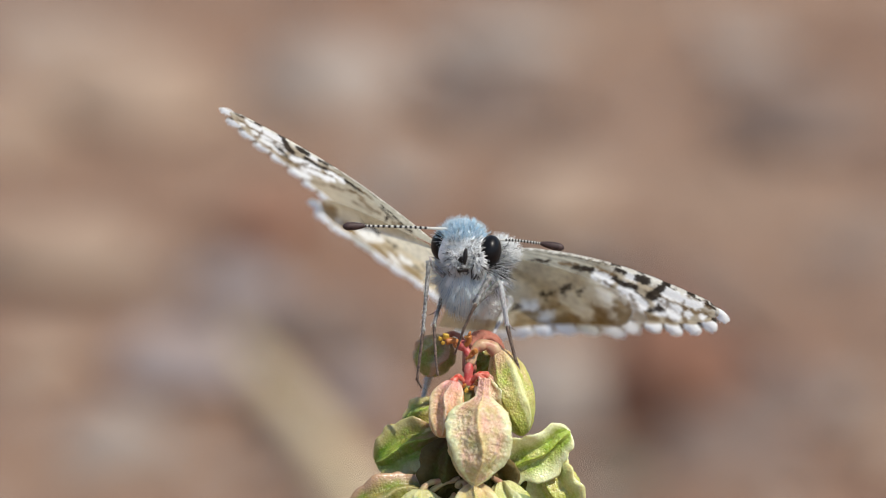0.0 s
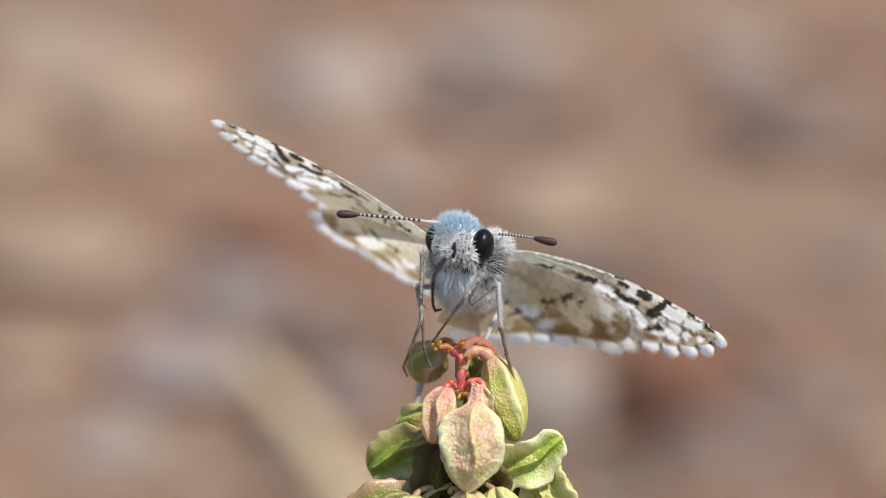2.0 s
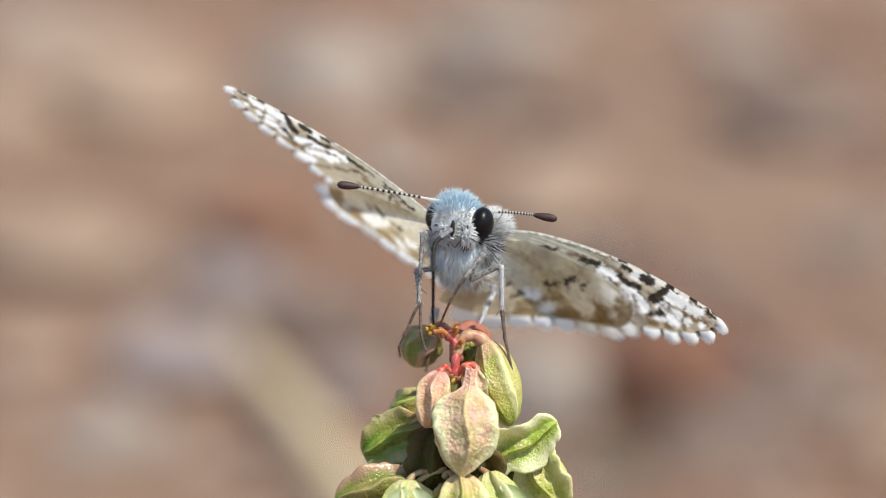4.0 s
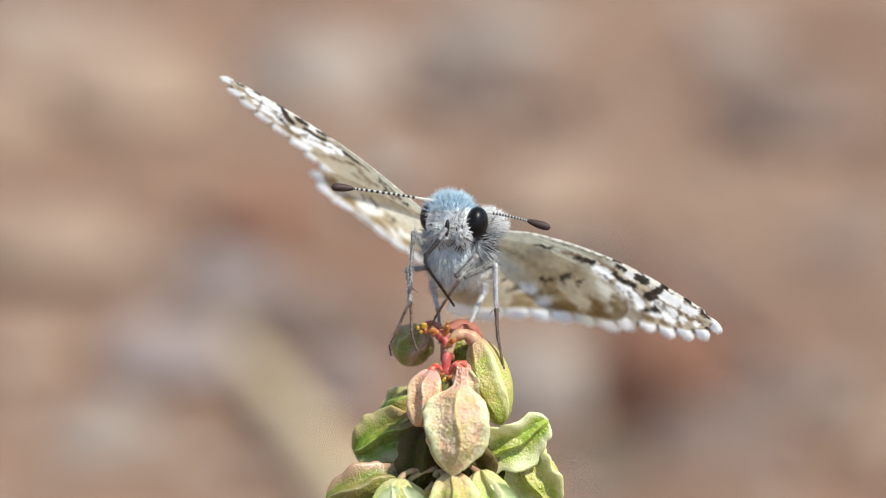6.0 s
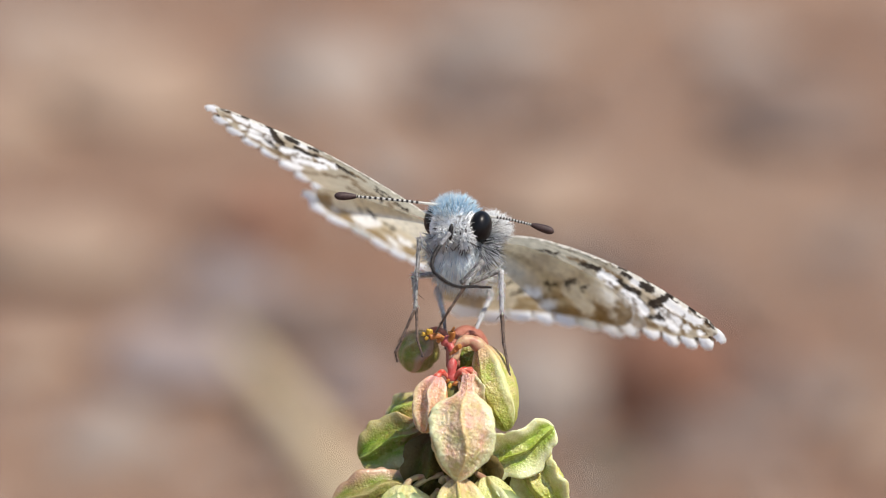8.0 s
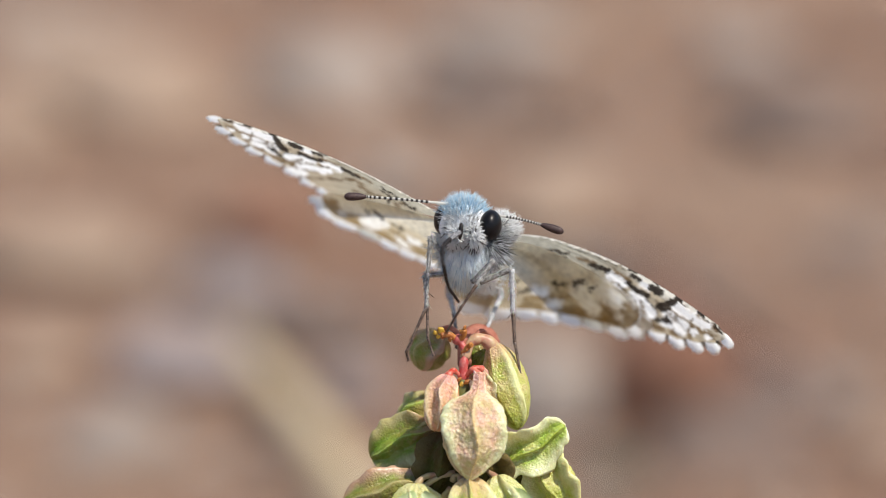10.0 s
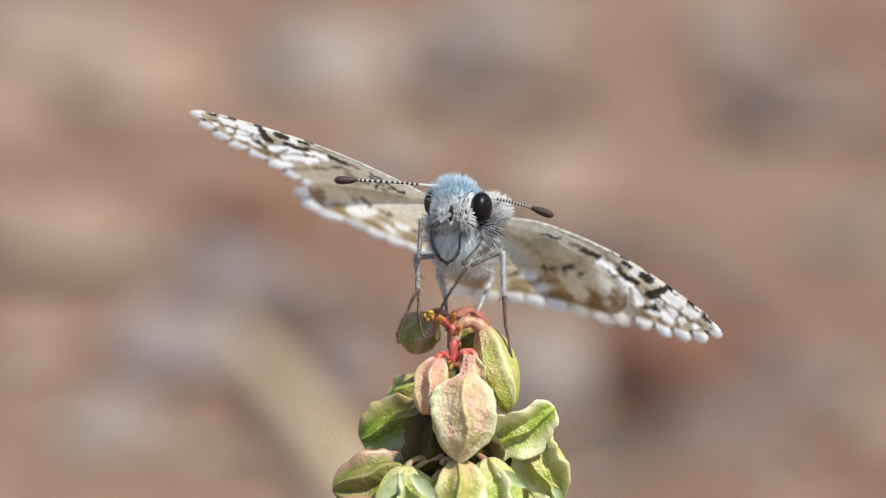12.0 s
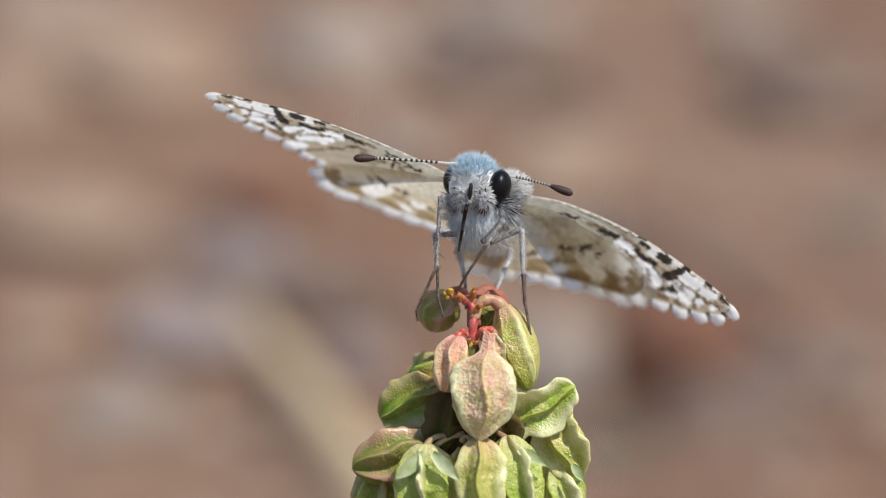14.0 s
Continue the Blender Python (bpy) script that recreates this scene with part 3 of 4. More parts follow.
def strands(name, parent, label, hairs):
    """Fine hairs. Each: root, way, length, thickness (cells), droop and colour."""
    verts, faces, cols = [], [], []
    for root, way, length, thick, droop, colour in hairs:
        side = way.orthogonal().normalized()
        side = Matrix.Rotation(random.random() * 6.28, 3, way) @ side
        other = way.cross(side)
        k = len(verts)
        mid = root + way * (length * 0.55 * CELL) + Vector((0, 0, -droop * 0.3 * CELL))
        tip = root + way * (length * CELL) + Vector((0, 0, -droop * CELL))
        for c, r in ((root, thick), (mid, thick * 0.8)):
            for a in (0.0, 2.094, 4.189):
                verts.append(c + (side * math.cos(a) + other * math.sin(a)) * (r * CELL))
                cols.append(colour)
        verts.append(tip)
        cols.append(colour)
        for i in range(3):
            j = (i + 1) % 3
            faces += [(k + i, k + j, k + 3 + j, k + 3 + i), (k + 3 + i, k + 3 + j, k + 6)]
    return raw(name, verts, faces, HAIR, parent, label, cols)


def coat(rnd, centre, radii, count, length, colour, keep, lean, spread=0.35, thick=0.8, droop=0.0):
    """Hairs over an ellipsoid. keep(n) picks its stretch, colour(n) the tone; lean bends them."""
    out = []
    while len(out) < count:
        n = Vector((rnd.gauss(0, 1), rnd.gauss(0, 1), rnd.gauss(0, 1))).normalized()
        if not keep(n):
            continue
        root = centre + Vector((n.x * radii[0], n.y * radii[1], n.z * radii[2])) * CELL * 0.96
        way = (n + Vector(lean) + Vector((rnd.gauss(0, spread), rnd.gauss(0, spread), rnd.gauss(0, spread)))).normalized()
        c = colour(n)
        g = 0.9 + 0.15 * rnd.random()
        out.append((root, way, length * (0.6 + 0.7 * rnd.random()), thick * (0.7 + 0.6 * rnd.random()), droop, tuple(min(0.97, v * g) for v in c)))
    return out


HEAD = B(795, 395, 22)


def build_body():
    rnd = random.Random(5)
    thorax = blob("thorax", B(812, 426, 100), (46, 80, 46), SKIN, butterfly, "grey-white furry thorax", (-20, 0, -12))
    pale = lambda n: (0.92, 0.95, 0.97) if rnd.random() < 0.94 else (0.35, 0.36, 0.38)
    hairs = coat(rnd, B(812, 426, 100), (46, 80, 46), 2400, 22, pale, lambda n: n.y < 0.6, (0.15, 0.3, 0.1), 0.3, 0.8)
    # shoulder ruff on the open side, swept back over the wing's root
    hairs += coat(rnd, B(858, 400, 72), (26, 34, 20), 1100, 20, lambda n: (0.92, 0.93, 0.93) if rnd.random() < 0.92 else (0.16, 0.16, 0.17),
                  lambda n: n.x > -0.4 and n.y < 0.6, (0.6, 0.3, 0.25), 0.28, 0.7)
    hairs += coat(rnd, B(772, 430, 70), (22, 28, 28), 250, 26, pale, lambda n: n.x < 0.3 and n.y < 0.4, (-0.4, 0.3, -0.3), 0.3, 0.8)
    strands("fur", thorax, "long white and grey fur", hairs)
    chest = blob("chest", B(798, 450, 30), (39, 40, 50), SKIN, butterfly, "pale furry chest, tinted with the blue of skylit shade", (10, 0, 0))
    # blue of the skylit shade is tinted into the pale chest hairs
    blue = lambda n: (0.91, 0.96, 0.99) if rnd.random() < 0.9 else (0.50, 0.60, 0.72)
    hairs = coat(rnd, B(798, 450, 30), (39, 40, 50), 1900, 24, blue, lambda n: n.y < 0.35, (0.0, -0.10, -1.5), 0.15, 0.42)
    # dark-tipped fan of hairs below the wing root; black strands also paint shade there
    hairs += coat(rnd, B(842, 436, 40), (20, 20, 20), 520, 30, lambda n: (0.85, 0.87, 0.90) if rnd.random() < 0.5 else (0.05, 0.05, 0.055),
                  lambda n: n.y < 0.3, (0.5, -0.2, -0.7), 0.22, 0.6)
    strands("fur", chest, "hanging pale fur with blue-grey strands, skylight blue tinted in", hairs)
    abdomen = blob("abdomen", B(832, 478, 260), (40, 190, 42), SKIN, butterfly, "pale grey abdomen", (-16, 0, -8))
    strands("fur", abdomen, "short pale fur", coat(rnd, B(832, 478, 260), (38, 180, 40), 900, 14, pale, lambda n: n.z < 0.7, (0, 0.6, 0), 0.3, 0.9))


def build_head():
    rnd = random.Random(9)
    c = HEAD
    head = blob("head", Vector((0, 0, 0)), (44, 36, 42), SKIN, butterfly, "furry pale head with a blue crown")
    head.location = c
    eye_at = lambda x, y, d: B(x, y, d) - c
    for x, d, rz, lab in ((842, 6, -14, ""), (762, 38, 18, "")):
        blob("eye", eye_at(x, 394 if x > 800 else 384, d), (20, 27, 28), EYE, head, "glossy black eye", (0, 6, rz), 0.0)
    for x, y in ((778, 413), (812, 417)):
        palp = blob("palp", eye_at(x, y, -13), (13, 17, 17), SKIN, head, "bristly white palp", (0, 0, 0))
        hs = coat(rnd, eye_at(x, y, -13), (14, 19, 19), 560, 12,
                  lambda n: (0.95, 0.96, 0.97) if rnd.random() < 0.88 else (0.10, 0.09, 0.09), lambda n: n.y < 0.5, (0.0, -0.25, -0.6), 0.30, 1.25)
        strands("bristle", palp, "", hs)

    def crown(n):
        u = rnd.random()
        if n.z > 0.35:
            return (0.54, 0.75, 0.89) if u < 0.52 else (0.84, 0.92, 0.97) if u < 0.97 else (0.10, 0.11, 0.13)
        return (0.94, 0.94, 0.94) if u < 0.90 else (0.13, 0.12, 0.12)
    clear = lambda n: not (n.x > 0.58 and abs(n.z + 0.02) < 0.68 and n.y < 0.7) and not (n.x < -0.8 and abs(n.z) < 0.6)
    hs = coat(rnd, Vector((0, 0, 4 * CELL)), (43, 37, 42), 3600, 17, crown, lambda n: clear(n) and n.z > -0.75, (0, -0.1, 0.25), 0.26, 0.4)
    hs += coat(rnd, Vector((0, 10 * CELL, 6 * CELL)), (38, 36, 38), 900, 23, crown, lambda n: n.z > 0.25, (0, 0.2, 0.2), 0.36, 0.62)
    strands("fur", head, "blue crown fur over white face fur", hs)
    # dark gap between the palps, where the tongue comes out
    blob("mouth", eye_at(789, 404, -42), (4.2, 6, 15), TONGUE, head, "dark gap between the palps", (0, 6, 0), 0.1)
    return head


def build_antenna(root, mid, neck, tip):
    """Banded shaft and dark club; its space has its origin at the root."""
    r0 = B(*root)
    pts = [B(*p) - r0 for p in (root, mid, neck)]
    line = curve_points(pts, 36)
    verts, faces = tube(line, lambda u: (3.3 - 1.0 * min(1, u * 4)) * CELL, 8)
    cols = []
    for i in range(len(line)):
        u = i / (len(line) - 1)
        white = u < 0.28 or (i % 4) < 2
        for k in range(8):
            cols.append((0.86, 0.85, 0.80) if white else (0.035, 0.03, 0.03))
    shaft = raw("antenna", verts, faces, HAIR, butterfly, "banded antenna with a dark club", cols)
    shaft.location = r0
    a, b = B(*neck) - r0, B(*tip) - r0
    axis = b - a
    bulge = [(0.0, 3.0), (0.10, 4.4), (0.3, 6.2), (0.55, 7.4), (0.8, 7.2), (0.93, 5.2), (1.0, 1.2)]
    v, f = tube([a + axis * (i / 18) for i in range(19)], lambda u: between(bulge, u)[0] * CELL, 14)
    raw("club", v, f, CLUB, shaft, "dark brown club")
    return shaft


LA = 455.3                                   # forewing length, cells
DARK, BROWN = (0.030, 0.022, 0.017), (0.155, 0.095, 0.042)
CREAM, WHITE = (0.80, 0.77, 0.68), (0.95, 0.95, 0.94)

# markings: streaks from one place to another, along and across the wing in shares of its length, with half widths
FORE_DARK = [(0.152, 0.137, 0.309, 0.065, 0.010), (0.150, 0.123, 0.169, 0.142, 0.017), (0.239, 0.142, 0.305, 0.113, 0.010), (0.262, 0.168, 0.265, 0.233, 0.016),
             (0.409, 0.092, 0.474, 0.077, 0.021), (0.569, 0.027, 0.608, 0.022, 0.017), (0.657, 0.025, 0.700, 0.018, 0.025), (0.766, -0.006, 0.815, -0.018, 0.022),
             (0.872, -0.022, 0.916, -0.032, 0.020), (0.950, -0.018, 0.985, 0.002, 0.015), (0.568, 0.085, 0.618, 0.121, 0.020), (0.617, 0.112, 0.664, 0.095, 0.015),
             (0.722, 0.130, 0.767, 0.030, 0.024), (0.738, 0.145, 0.764, 0.096, 0.015), (0.661, 0.126, 0.728, 0.173, 0.008), (0.737, 0.237, 0.783, 0.183, 0.018),
             (0.767, 0.156, 0.798, 0.191, 0.012)]
FORE_BROWN = [(0.346, 0.074, 0.417, 0.070, 0.012), (0.872, 0.017, 0.975, 0.003, 0.018), (0.825, 0.133, 0.885, 0.106, 0.015), (0.885, 0.106, 0.965, 0.075, 0.020),
              (0.861, 0.117, 0.893, 0.193, 0.015), (0.500, 0.054, 0.568, 0.070, 0.017), (0.701, 0.217, 0.738, 0.317, 0.017), (0.814, 0.246, 0.847, 0.228, 0.018),
              (0.930, -0.015, 0.970, -0.005, 0.015), (0.218, 0.206, 0.228, 0.210, 0.012), (0.385, 0.150, 0.440, 0.165, 0.010), (0.340, 0.215, 0.400, 0.200, 0.012), (0.690, 0.300, 0.640, 0.420, 0.030), (0.750, 0.285, 0.780, 0.270, 0.020)]
FORE_WHITE = [(0.489, 0.105, 0.560, 0.109, 0.030), (0.617, 0.138, 0.709, 0.207, 0.044), (0.780, 0.054, 0.861, 0.037, 0.034), (0.761, 0.142, 0.850, 0.127, 0.034),
              (0.822, 0.191, 0.859, 0.185, 0.027), (0.885, 0.048, 0.927, 0.022, 0.027), (0.764, 0.218, 0.803, 0.200, 0.022), (0.623, 0.043, 0.657, 0.036, 0.022),
              (0.890, 0.137, 0.897, 0.133, 0.017), (0.945, 0.103, 0.955, 0.096, 0.015), (0.600, 0.230, 0.660, 0.260, 0.045), (0.540, 0.180, 0.570, 0.220, 0.040),
              (0.640, 0.350, 0.690, 0.370, 0.030)]
FORE_NET = [(0.555, 0.150, 0.700, 0.245, 0.005), (0.600, 0.190, 0.740, 0.300, 0.007), (0.700, 0.100, 0.870, 0.165, 0.006), (0.765, 0.105, 0.900, 0.088, 0.007),
            (0.580, 0.265, 0.680, 0.330, 0.012), (0.655, 0.170, 0.680, 0.250, 0.011), (0.800, 0.090, 0.808, 0.170, 0.009), (0.535, 0.130, 0.580, 0.175, 0.012),
            (0.300, 0.200, 0.360, 0.245, 0.013), (0.420, 0.140, 0.470, 0.205, 0.012), (0.195, 0.120, 0.240, 0.200, 0.009), (0.330, 0.280, 0.420, 0.300, 0.014),
            (0.480, 0.240, 0.540, 0.290, 0.016), (0.560, 0.330, 0.620, 0.400, 0.014), (0.860, 0.060, 0.872, 0.110, 0.010), (0.130, 0.180, 0.200, 0.260, 0.008)]
HIND_DARK = [(0.350, 0.265, 0.389, 0.238, 0.016), (0.345, 0.263, 0.359, 0.287, 0.015), (0.267, 0.326, 0.317, 0.297, 0.016), (0.284, 0.332, 0.295, 0.358, 0.014),
             (0.416, 0.281, 0.434, 0.261, 0.013), (0.117, 0.349, 0.135, 0.333, 0.012), (0.143, 0.432, 0.182, 0.392, 0.016)]
HIND_BROWN = [(0.493, 0.377, 0.620, 0.291, 0.044), (0.525, 0.443, 0.649, 0.368, 0.049), (0.380, 0.489, 0.503, 0.478, 0.044), (0.172, 0.532, 0.356, 0.489, 0.034),
              (0.176, 0.474, 0.348, 0.390, 0.025), (0.241, 0.563, 0.359, 0.534, 0.025)]
HIND_WHITE = [(0.367, 0.324, 0.453, 0.419, 0.059), (0.463, 0.255, 0.542, 0.308, 0.049), (0.206, 0.396, 0.244, 0.393, 0.034), (0.276, 0.489, 0.306, 0.465, 0.032),
              (0.560, 0.392, 0.572, 0.387, 0.020), (0.570, 0.195, 0.611, 0.252, 0.030)]


def cover(u, v, mark, soft=0.011, grow=0.0):
    """How far a streak-shaped marking covers each place, 0 to 1; markings run twice as far across the wing as along it."""
    u0, v0, u1, v1, w = mark
    du, dv = 2 * (u1 - u0), v1 - v0
    k = np.clip((2 * (u - u0) * du + (v - v0) * dv) / (du * du + dv * dv + 1e-9), 0, 1)
    d = np.hypot(2 * (u - u0) - k * du, v - v0 - k * dv)
    return np.clip((w + grow - d) / soft + 0.5, 0, 1)


def lay(c, tone, k):
    return c + (np.array(tone) - c) * k[:, None]


def step(x, a, b):
    k = np.clip((x - a) / (b - a), 0, 1)
    return k * k * (3 - 2 * k)


def fore_colour(u, v):
    c = np.tile(np.array((0.42, 0.375, 0.285)), (len(u), 1))
    c = lay(c, (0.50, 0.475, 0.385), step(0.16 - v, 0.0, 0.10) * step(0.5 - u, 0.0, 0.1))
    c = lay(c, (0.47, 0.40, 0.295), step(u + 0.25 * v, 0.50, 0.64))
    c = lay(c, CREAM, step(0.075 - v - 0.03 * u, 0.0, 0.03) * step(u, 0.5, 0.6))
    for s in FORE_BROWN:
        c = lay(c, BROWN, 0.86 * cover(u, v, s, 0.022, 0.004))
    for s in FORE_WHITE:
        c = lay(c, WHITE, cover(u, v, s, 0.020, 0.004))
    for s in FORE_NET:
        c = lay(c, (0.135, 0.090, 0.048), 0.88 * cover(u, v, s, 0.014))
    for s in FORE_DARK:
        c = lay(c, DARK, 0.97 * cover(u, v, s, 0.012, 0.001))
    # pale front edge, broken by dark bars towards the tip, with a dark line under it
    lead = v + 0.035 * u
    lit = step(0.014 - lead, 0.0, 0.006)
    barred = (np.sin((u * 9.6 - 0.2) * 2 * math.pi) > 0.45) & (u > 0.53)
    c = lay(c, (0.90, 0.87, 0.78), lit * np.where(barred, 0.0, 1.0))
    c = lay(c, DARK, lit * np.where(barred, 0.9, 0.0))
    return lay(c, DARK, 0.8 * np.clip(1 - np.abs(lead - 0.026) / 0.008, 0, 1) * step(0.62 - u, 0.0, 0.05) * step(u, 0.26, 0.34))


def hind_colour(u, v):
    u, v = u * 0.9990 + v * 0.0436, v * 0.9990 - u * 0.0436
    c = np.tile(np.array((0.66, 0.61, 0.49)), (len(u), 1))
    c = lay(c, (0.64, 0.545, 0.38), step(v, 0.24, 0.34) * step(0.62 - u, 0.0, 0.1))
    # paler front: offsets in colour the light lost through the overlapping forewing
    c = lay(c, (0.84, 0.80, 0.70), step(0.92 - v / np.maximum(u, 0.01), 0.0, 0.22))
    for s in HIND_BROWN:
        c = lay(c, (0.27, 0.175, 0.07), 0.86 * cover(u, v, s, 0.034, 0.000))
    for s in HIND_WHITE:
        c = lay(c, (0.93, 0.91, 0.85), 0.94 * cover(u, v, s, 0.030, 0.006))
    for s in HIND_DARK:
        c = lay(c, DARK, 0.9 * cover(u, v, s, 0.014))
    return c


# outlines: angle from the front edge (degrees) and distance from the root, as a share of the forewing's length
FORE_EDGE = [(-2.2, 0.972), (-0.6, 1.002), (1.5, 1.012), (4.5, 1.002), (7.2, 0.982), (12, 0.938), (17, 0.890), (22, 0.838), (28.5, 0.785), (38, 0.748), (44, 0.718), (50, 0.680)]
HIND_EDGE = [(22, 0.640), (25, 0.690), (28.5, 0.715), (32, 0.738), (36, 0.755), (40, 0.755), (44, 0.735), (50, 0.695), (56, 0.655), (61, 0.622), (66, 0.612), (72, 0.600), (80, 0.565), (92, 0.500), (108, 0.430)]
FORE_TUFTS = [(1.2, 2.6), (6.3, 2.3), (11.4, 2.5), (16.7, 2.5), (22.3, 2.7), (28.6, 3.0), (35.2, 3.1), (41.8, 3.0)]
HIND_TUFTS = [(30.6, 3.0), (36.8, 3.5), (43.6, 3.6), (50.6, 3.6), (57.6, 3.8), (65.4, 4.3), (73.8, 4.5), (82.8, 5.0), (92.9, 5.4)]


def build_wing(kind, side):
    """A wing in its own space: x along its front edge, y to its rear edge, z to its upper face. side is -1 or 1."""
    fore = kind == "forewing"
    edge, paint, tufts = (FORE_EDGE, fore_colour, FORE_TUFTS) if fore else (HIND_EDGE, hind_colour, HIND_TUFTS)
    a0, a1 = edge[0][0], edge[-1][0]
    rings, across = (230, 190) if fore else (170, 190)
    arch = 0.070 if side > 0 else 0.035
    veins = (1.5, 4.0, 8.9, 14.0, 19.5, 25.4, 31.9) if fore else (33.4, 40.2, 47.2, 54.2, 61.6, 69.6, 78.2, 88)

    def rim(a):
        return between(edge, a)[0]

    def place(u, v, lift=0.0):
        r = math.hypot(u, v)
        z = arch * math.sin(math.pi * max(0.0, min(1.0, u))) + lift
        if side > 0:
            z -= 0.85 * max(0.0, 0.26 - u) ** 2
        if fore:
            z += 0.002 * math.sin(v * 60 / max(0.15, r)) * min(1.0, r * 1.5)
        else:
            # pleated, its inner part folded down
            z += 0.004 * math.sin(math.atan2(v, max(u, 1e-4)) * 16) * min(1.0, r * 2) - 0.014 - (0.050 if side > 0 else 0.0) * max(0.0, 0.36 - u) * r * 2
        return Vector((u * LA * CELL * side, v * LA * CELL, z * LA * CELL))

    verts, faces, plan, fleck = [], [], [], []
    for i in range(rings + 1):
        for j in range(across + 1):
            a = a0 + (a1 - a0) * j / across
            near = min(abs(a - c) / h for c, h in tufts)
            r = (0.02 + 0.98 * i / rings) * rim(a) * (1 - 0.014 * min(1.0, max(0.0, near - 0.5)) * (i > rings * 0.9))
            u, v = r * math.cos(radians(a)), r * math.sin(radians(a))
            verts.append(place(u, v))
            w = noise.noise(Vector((u * 30, v * 30, 3.0 if fore else 8.0))) + 1.0 * noise.noise(Vector((u * 75, v * 75, 5.0)))
            w2 = noise.noise(Vector((u * 30, v * 30, 23.0))) + 1.0 * noise.noise(Vector((u * 75, v * 75, 15.0)))
            plan.append((u + (0.008 if fore else 0.013) * w, v + (0.017 if fore else 0.027) * w2))
            vein = min(abs(a - x) for x in veins)
            fleck.append(1 + 0.10 * noise.noise(Vector((r * 9, a * (1.9 if fore else 0.9), 1.0))) * min(1.0, r * 3) + 0.13 * noise.noise(Vector((u * 150, v * 150, 2.0)))
                         + 0.30 * noise.noise(Vector((u * 42, v * 28, 12.0))) * max(0.0 if fore else 0.8, 1 - r * 1.1) - 0.11 * math.exp(-(vein * r / 0.20) ** 2) * min(1.0, r * 4))
    plan = np.array(plan)
    cols = np.clip(paint(plan[:, 0], plan[:, 1]) * np.array(fleck)[:, None], 0.0, 0.95)
    n = across + 1
    for i in range(rings):
        for j in range(across):
            q = (i * n + j, i * n + j + 1, (i + 1) * n + j + 1, (i + 1) * n + j)
            faces.append(q if side < 0 else q[::-1])
    wing = raw(kind, verts, faces, WING, butterfly, "pale %s with dark and brown checks" % kind, cols.tolist())
    # fringe: rounded white tufts that stand off the margin, each a pad of scales with loose hairs, and short brown hairs in the gaps
    rnd = random.Random(31 if fore else 32)
    fv, ff, fc = [], [], []

    def on_rim(a):
        r = rim(a) * 0.985
        return Vector((r * math.cos(radians(a)), r * math.sin(radians(a)), 0))

    def hair(p, way, length, tone, thick=0.0026, low=-0.006):
        across_way = Vector((-way.y, way.x, 0)) * thick
        q = len(fv)
        tip = p + way * length
        lift = (rnd.random() - 0.5) * 0.016
        fv.extend([place(p.x - across_way.x, p.y - across_way.y, low), place(p.x + across_way.x, p.y + across_way.y, low), place(tip.x, tip.y, low + lift)])
        ff.append((q, q + 1, q + 2) if side < 0 else (q, q + 2, q + 1))
        fc.extend([tone] * 3)

    for k, (ac, half) in enumerate(tufts):
        c, b0, b1 = on_rim(ac), on_rim(ac - half), on_rim(ac + half)
        along = (b1 - b0).normalized()
        out = Vector((along.y, -along.x, 0))
        if out.dot(c) < 0:
            out.negate()
        out = (out * 0.85 + Vector((0.0, 0.45, 0.0))).normalized() if fore else (out * 0.75 + c.normalized() * 0.45).normalized()
        wide = (b1 - b0).length * (0.52 if fore else 0.57)
        long = (0.064 if fore else 0.080) * (0.92 + 0.16 * rnd.random())
        shade = 0.80 if (not fore and k == 3) else 1.0
        nu, nv = 10, 10
        i0 = len(fv)
        for i in range(nu + 1):
            t = i / nu
            pinch = math.sqrt(max(0.0, 1 - max(0.0, (t - 0.62) / 0.38) ** 2))
            full = (0.80 + 0.20 * math.sin(math.pi * min(1.0, t * 1.4))) * pinch if fore else pinch
            for j in range(nv + 1):
                s = 2 * j / nv - 1
                p = c + along * (s * wide * full) + out * (long * t)
                bulge = (1 - s * s) * (0.25 + math.sin(math.pi * min(1.0, 0.15 + 0.85 * t))) * 0.009
                fv.append(place(p.x, p.y, bulge - 0.004 * t * t + 0.002 * noise.noise(Vector((k * 3.0, s * 5, t * 2)))))
                tone = (0.97 - 0.04 * rnd.random()) * shade
                fc.append((tone, tone, tone * (0.99 if shade == 1 else 0.92)))
        row = nv + 1
        for i in range(nu):
            for j in range(nv):
                q = i0 + i * row + j
                ff.append((q, q + 1, q + row + 1, q + row) if side < 0 else (q + row, q + row + 1, q + 1, q))
        for h in range(70):
            s = rnd.random() * 2 - 1
            reach = math.sqrt(max(0.05, 1 - s * s))
            way = (out + along * (0.35 * s + 0.25 * (rnd.random() - 0.5))).normalized()
            hair(c + along * (s * wide * 0.94) + out * (long * (0.10 + 0.80 * reach)), way, long * (0.10 + 0.12 * reach) * (0.8 + 0.4 * rnd.random()), (0.93, 0.93, 0.92))
        if k + 1 < len(tufts):
            for h in range(16 if fore else 14):
                a = ac + half * 0.85 + (tufts[k + 1][0] - tufts[k + 1][1] * 0.85 - ac - half * 0.85) * rnd.random()
                p = on_rim(a)
                hair(p, (out + along * 0.3 * (rnd.random() - 0.5)).normalized(), long * (0.45 + 0.3 * rnd.random()), (0.30, 0.25, 0.19) if fore else (0.72, 0.68, 0.60))
    raw("fringe", fv, ff, FRINGE, wing, "scalloped white fringe", fc)
    return wing


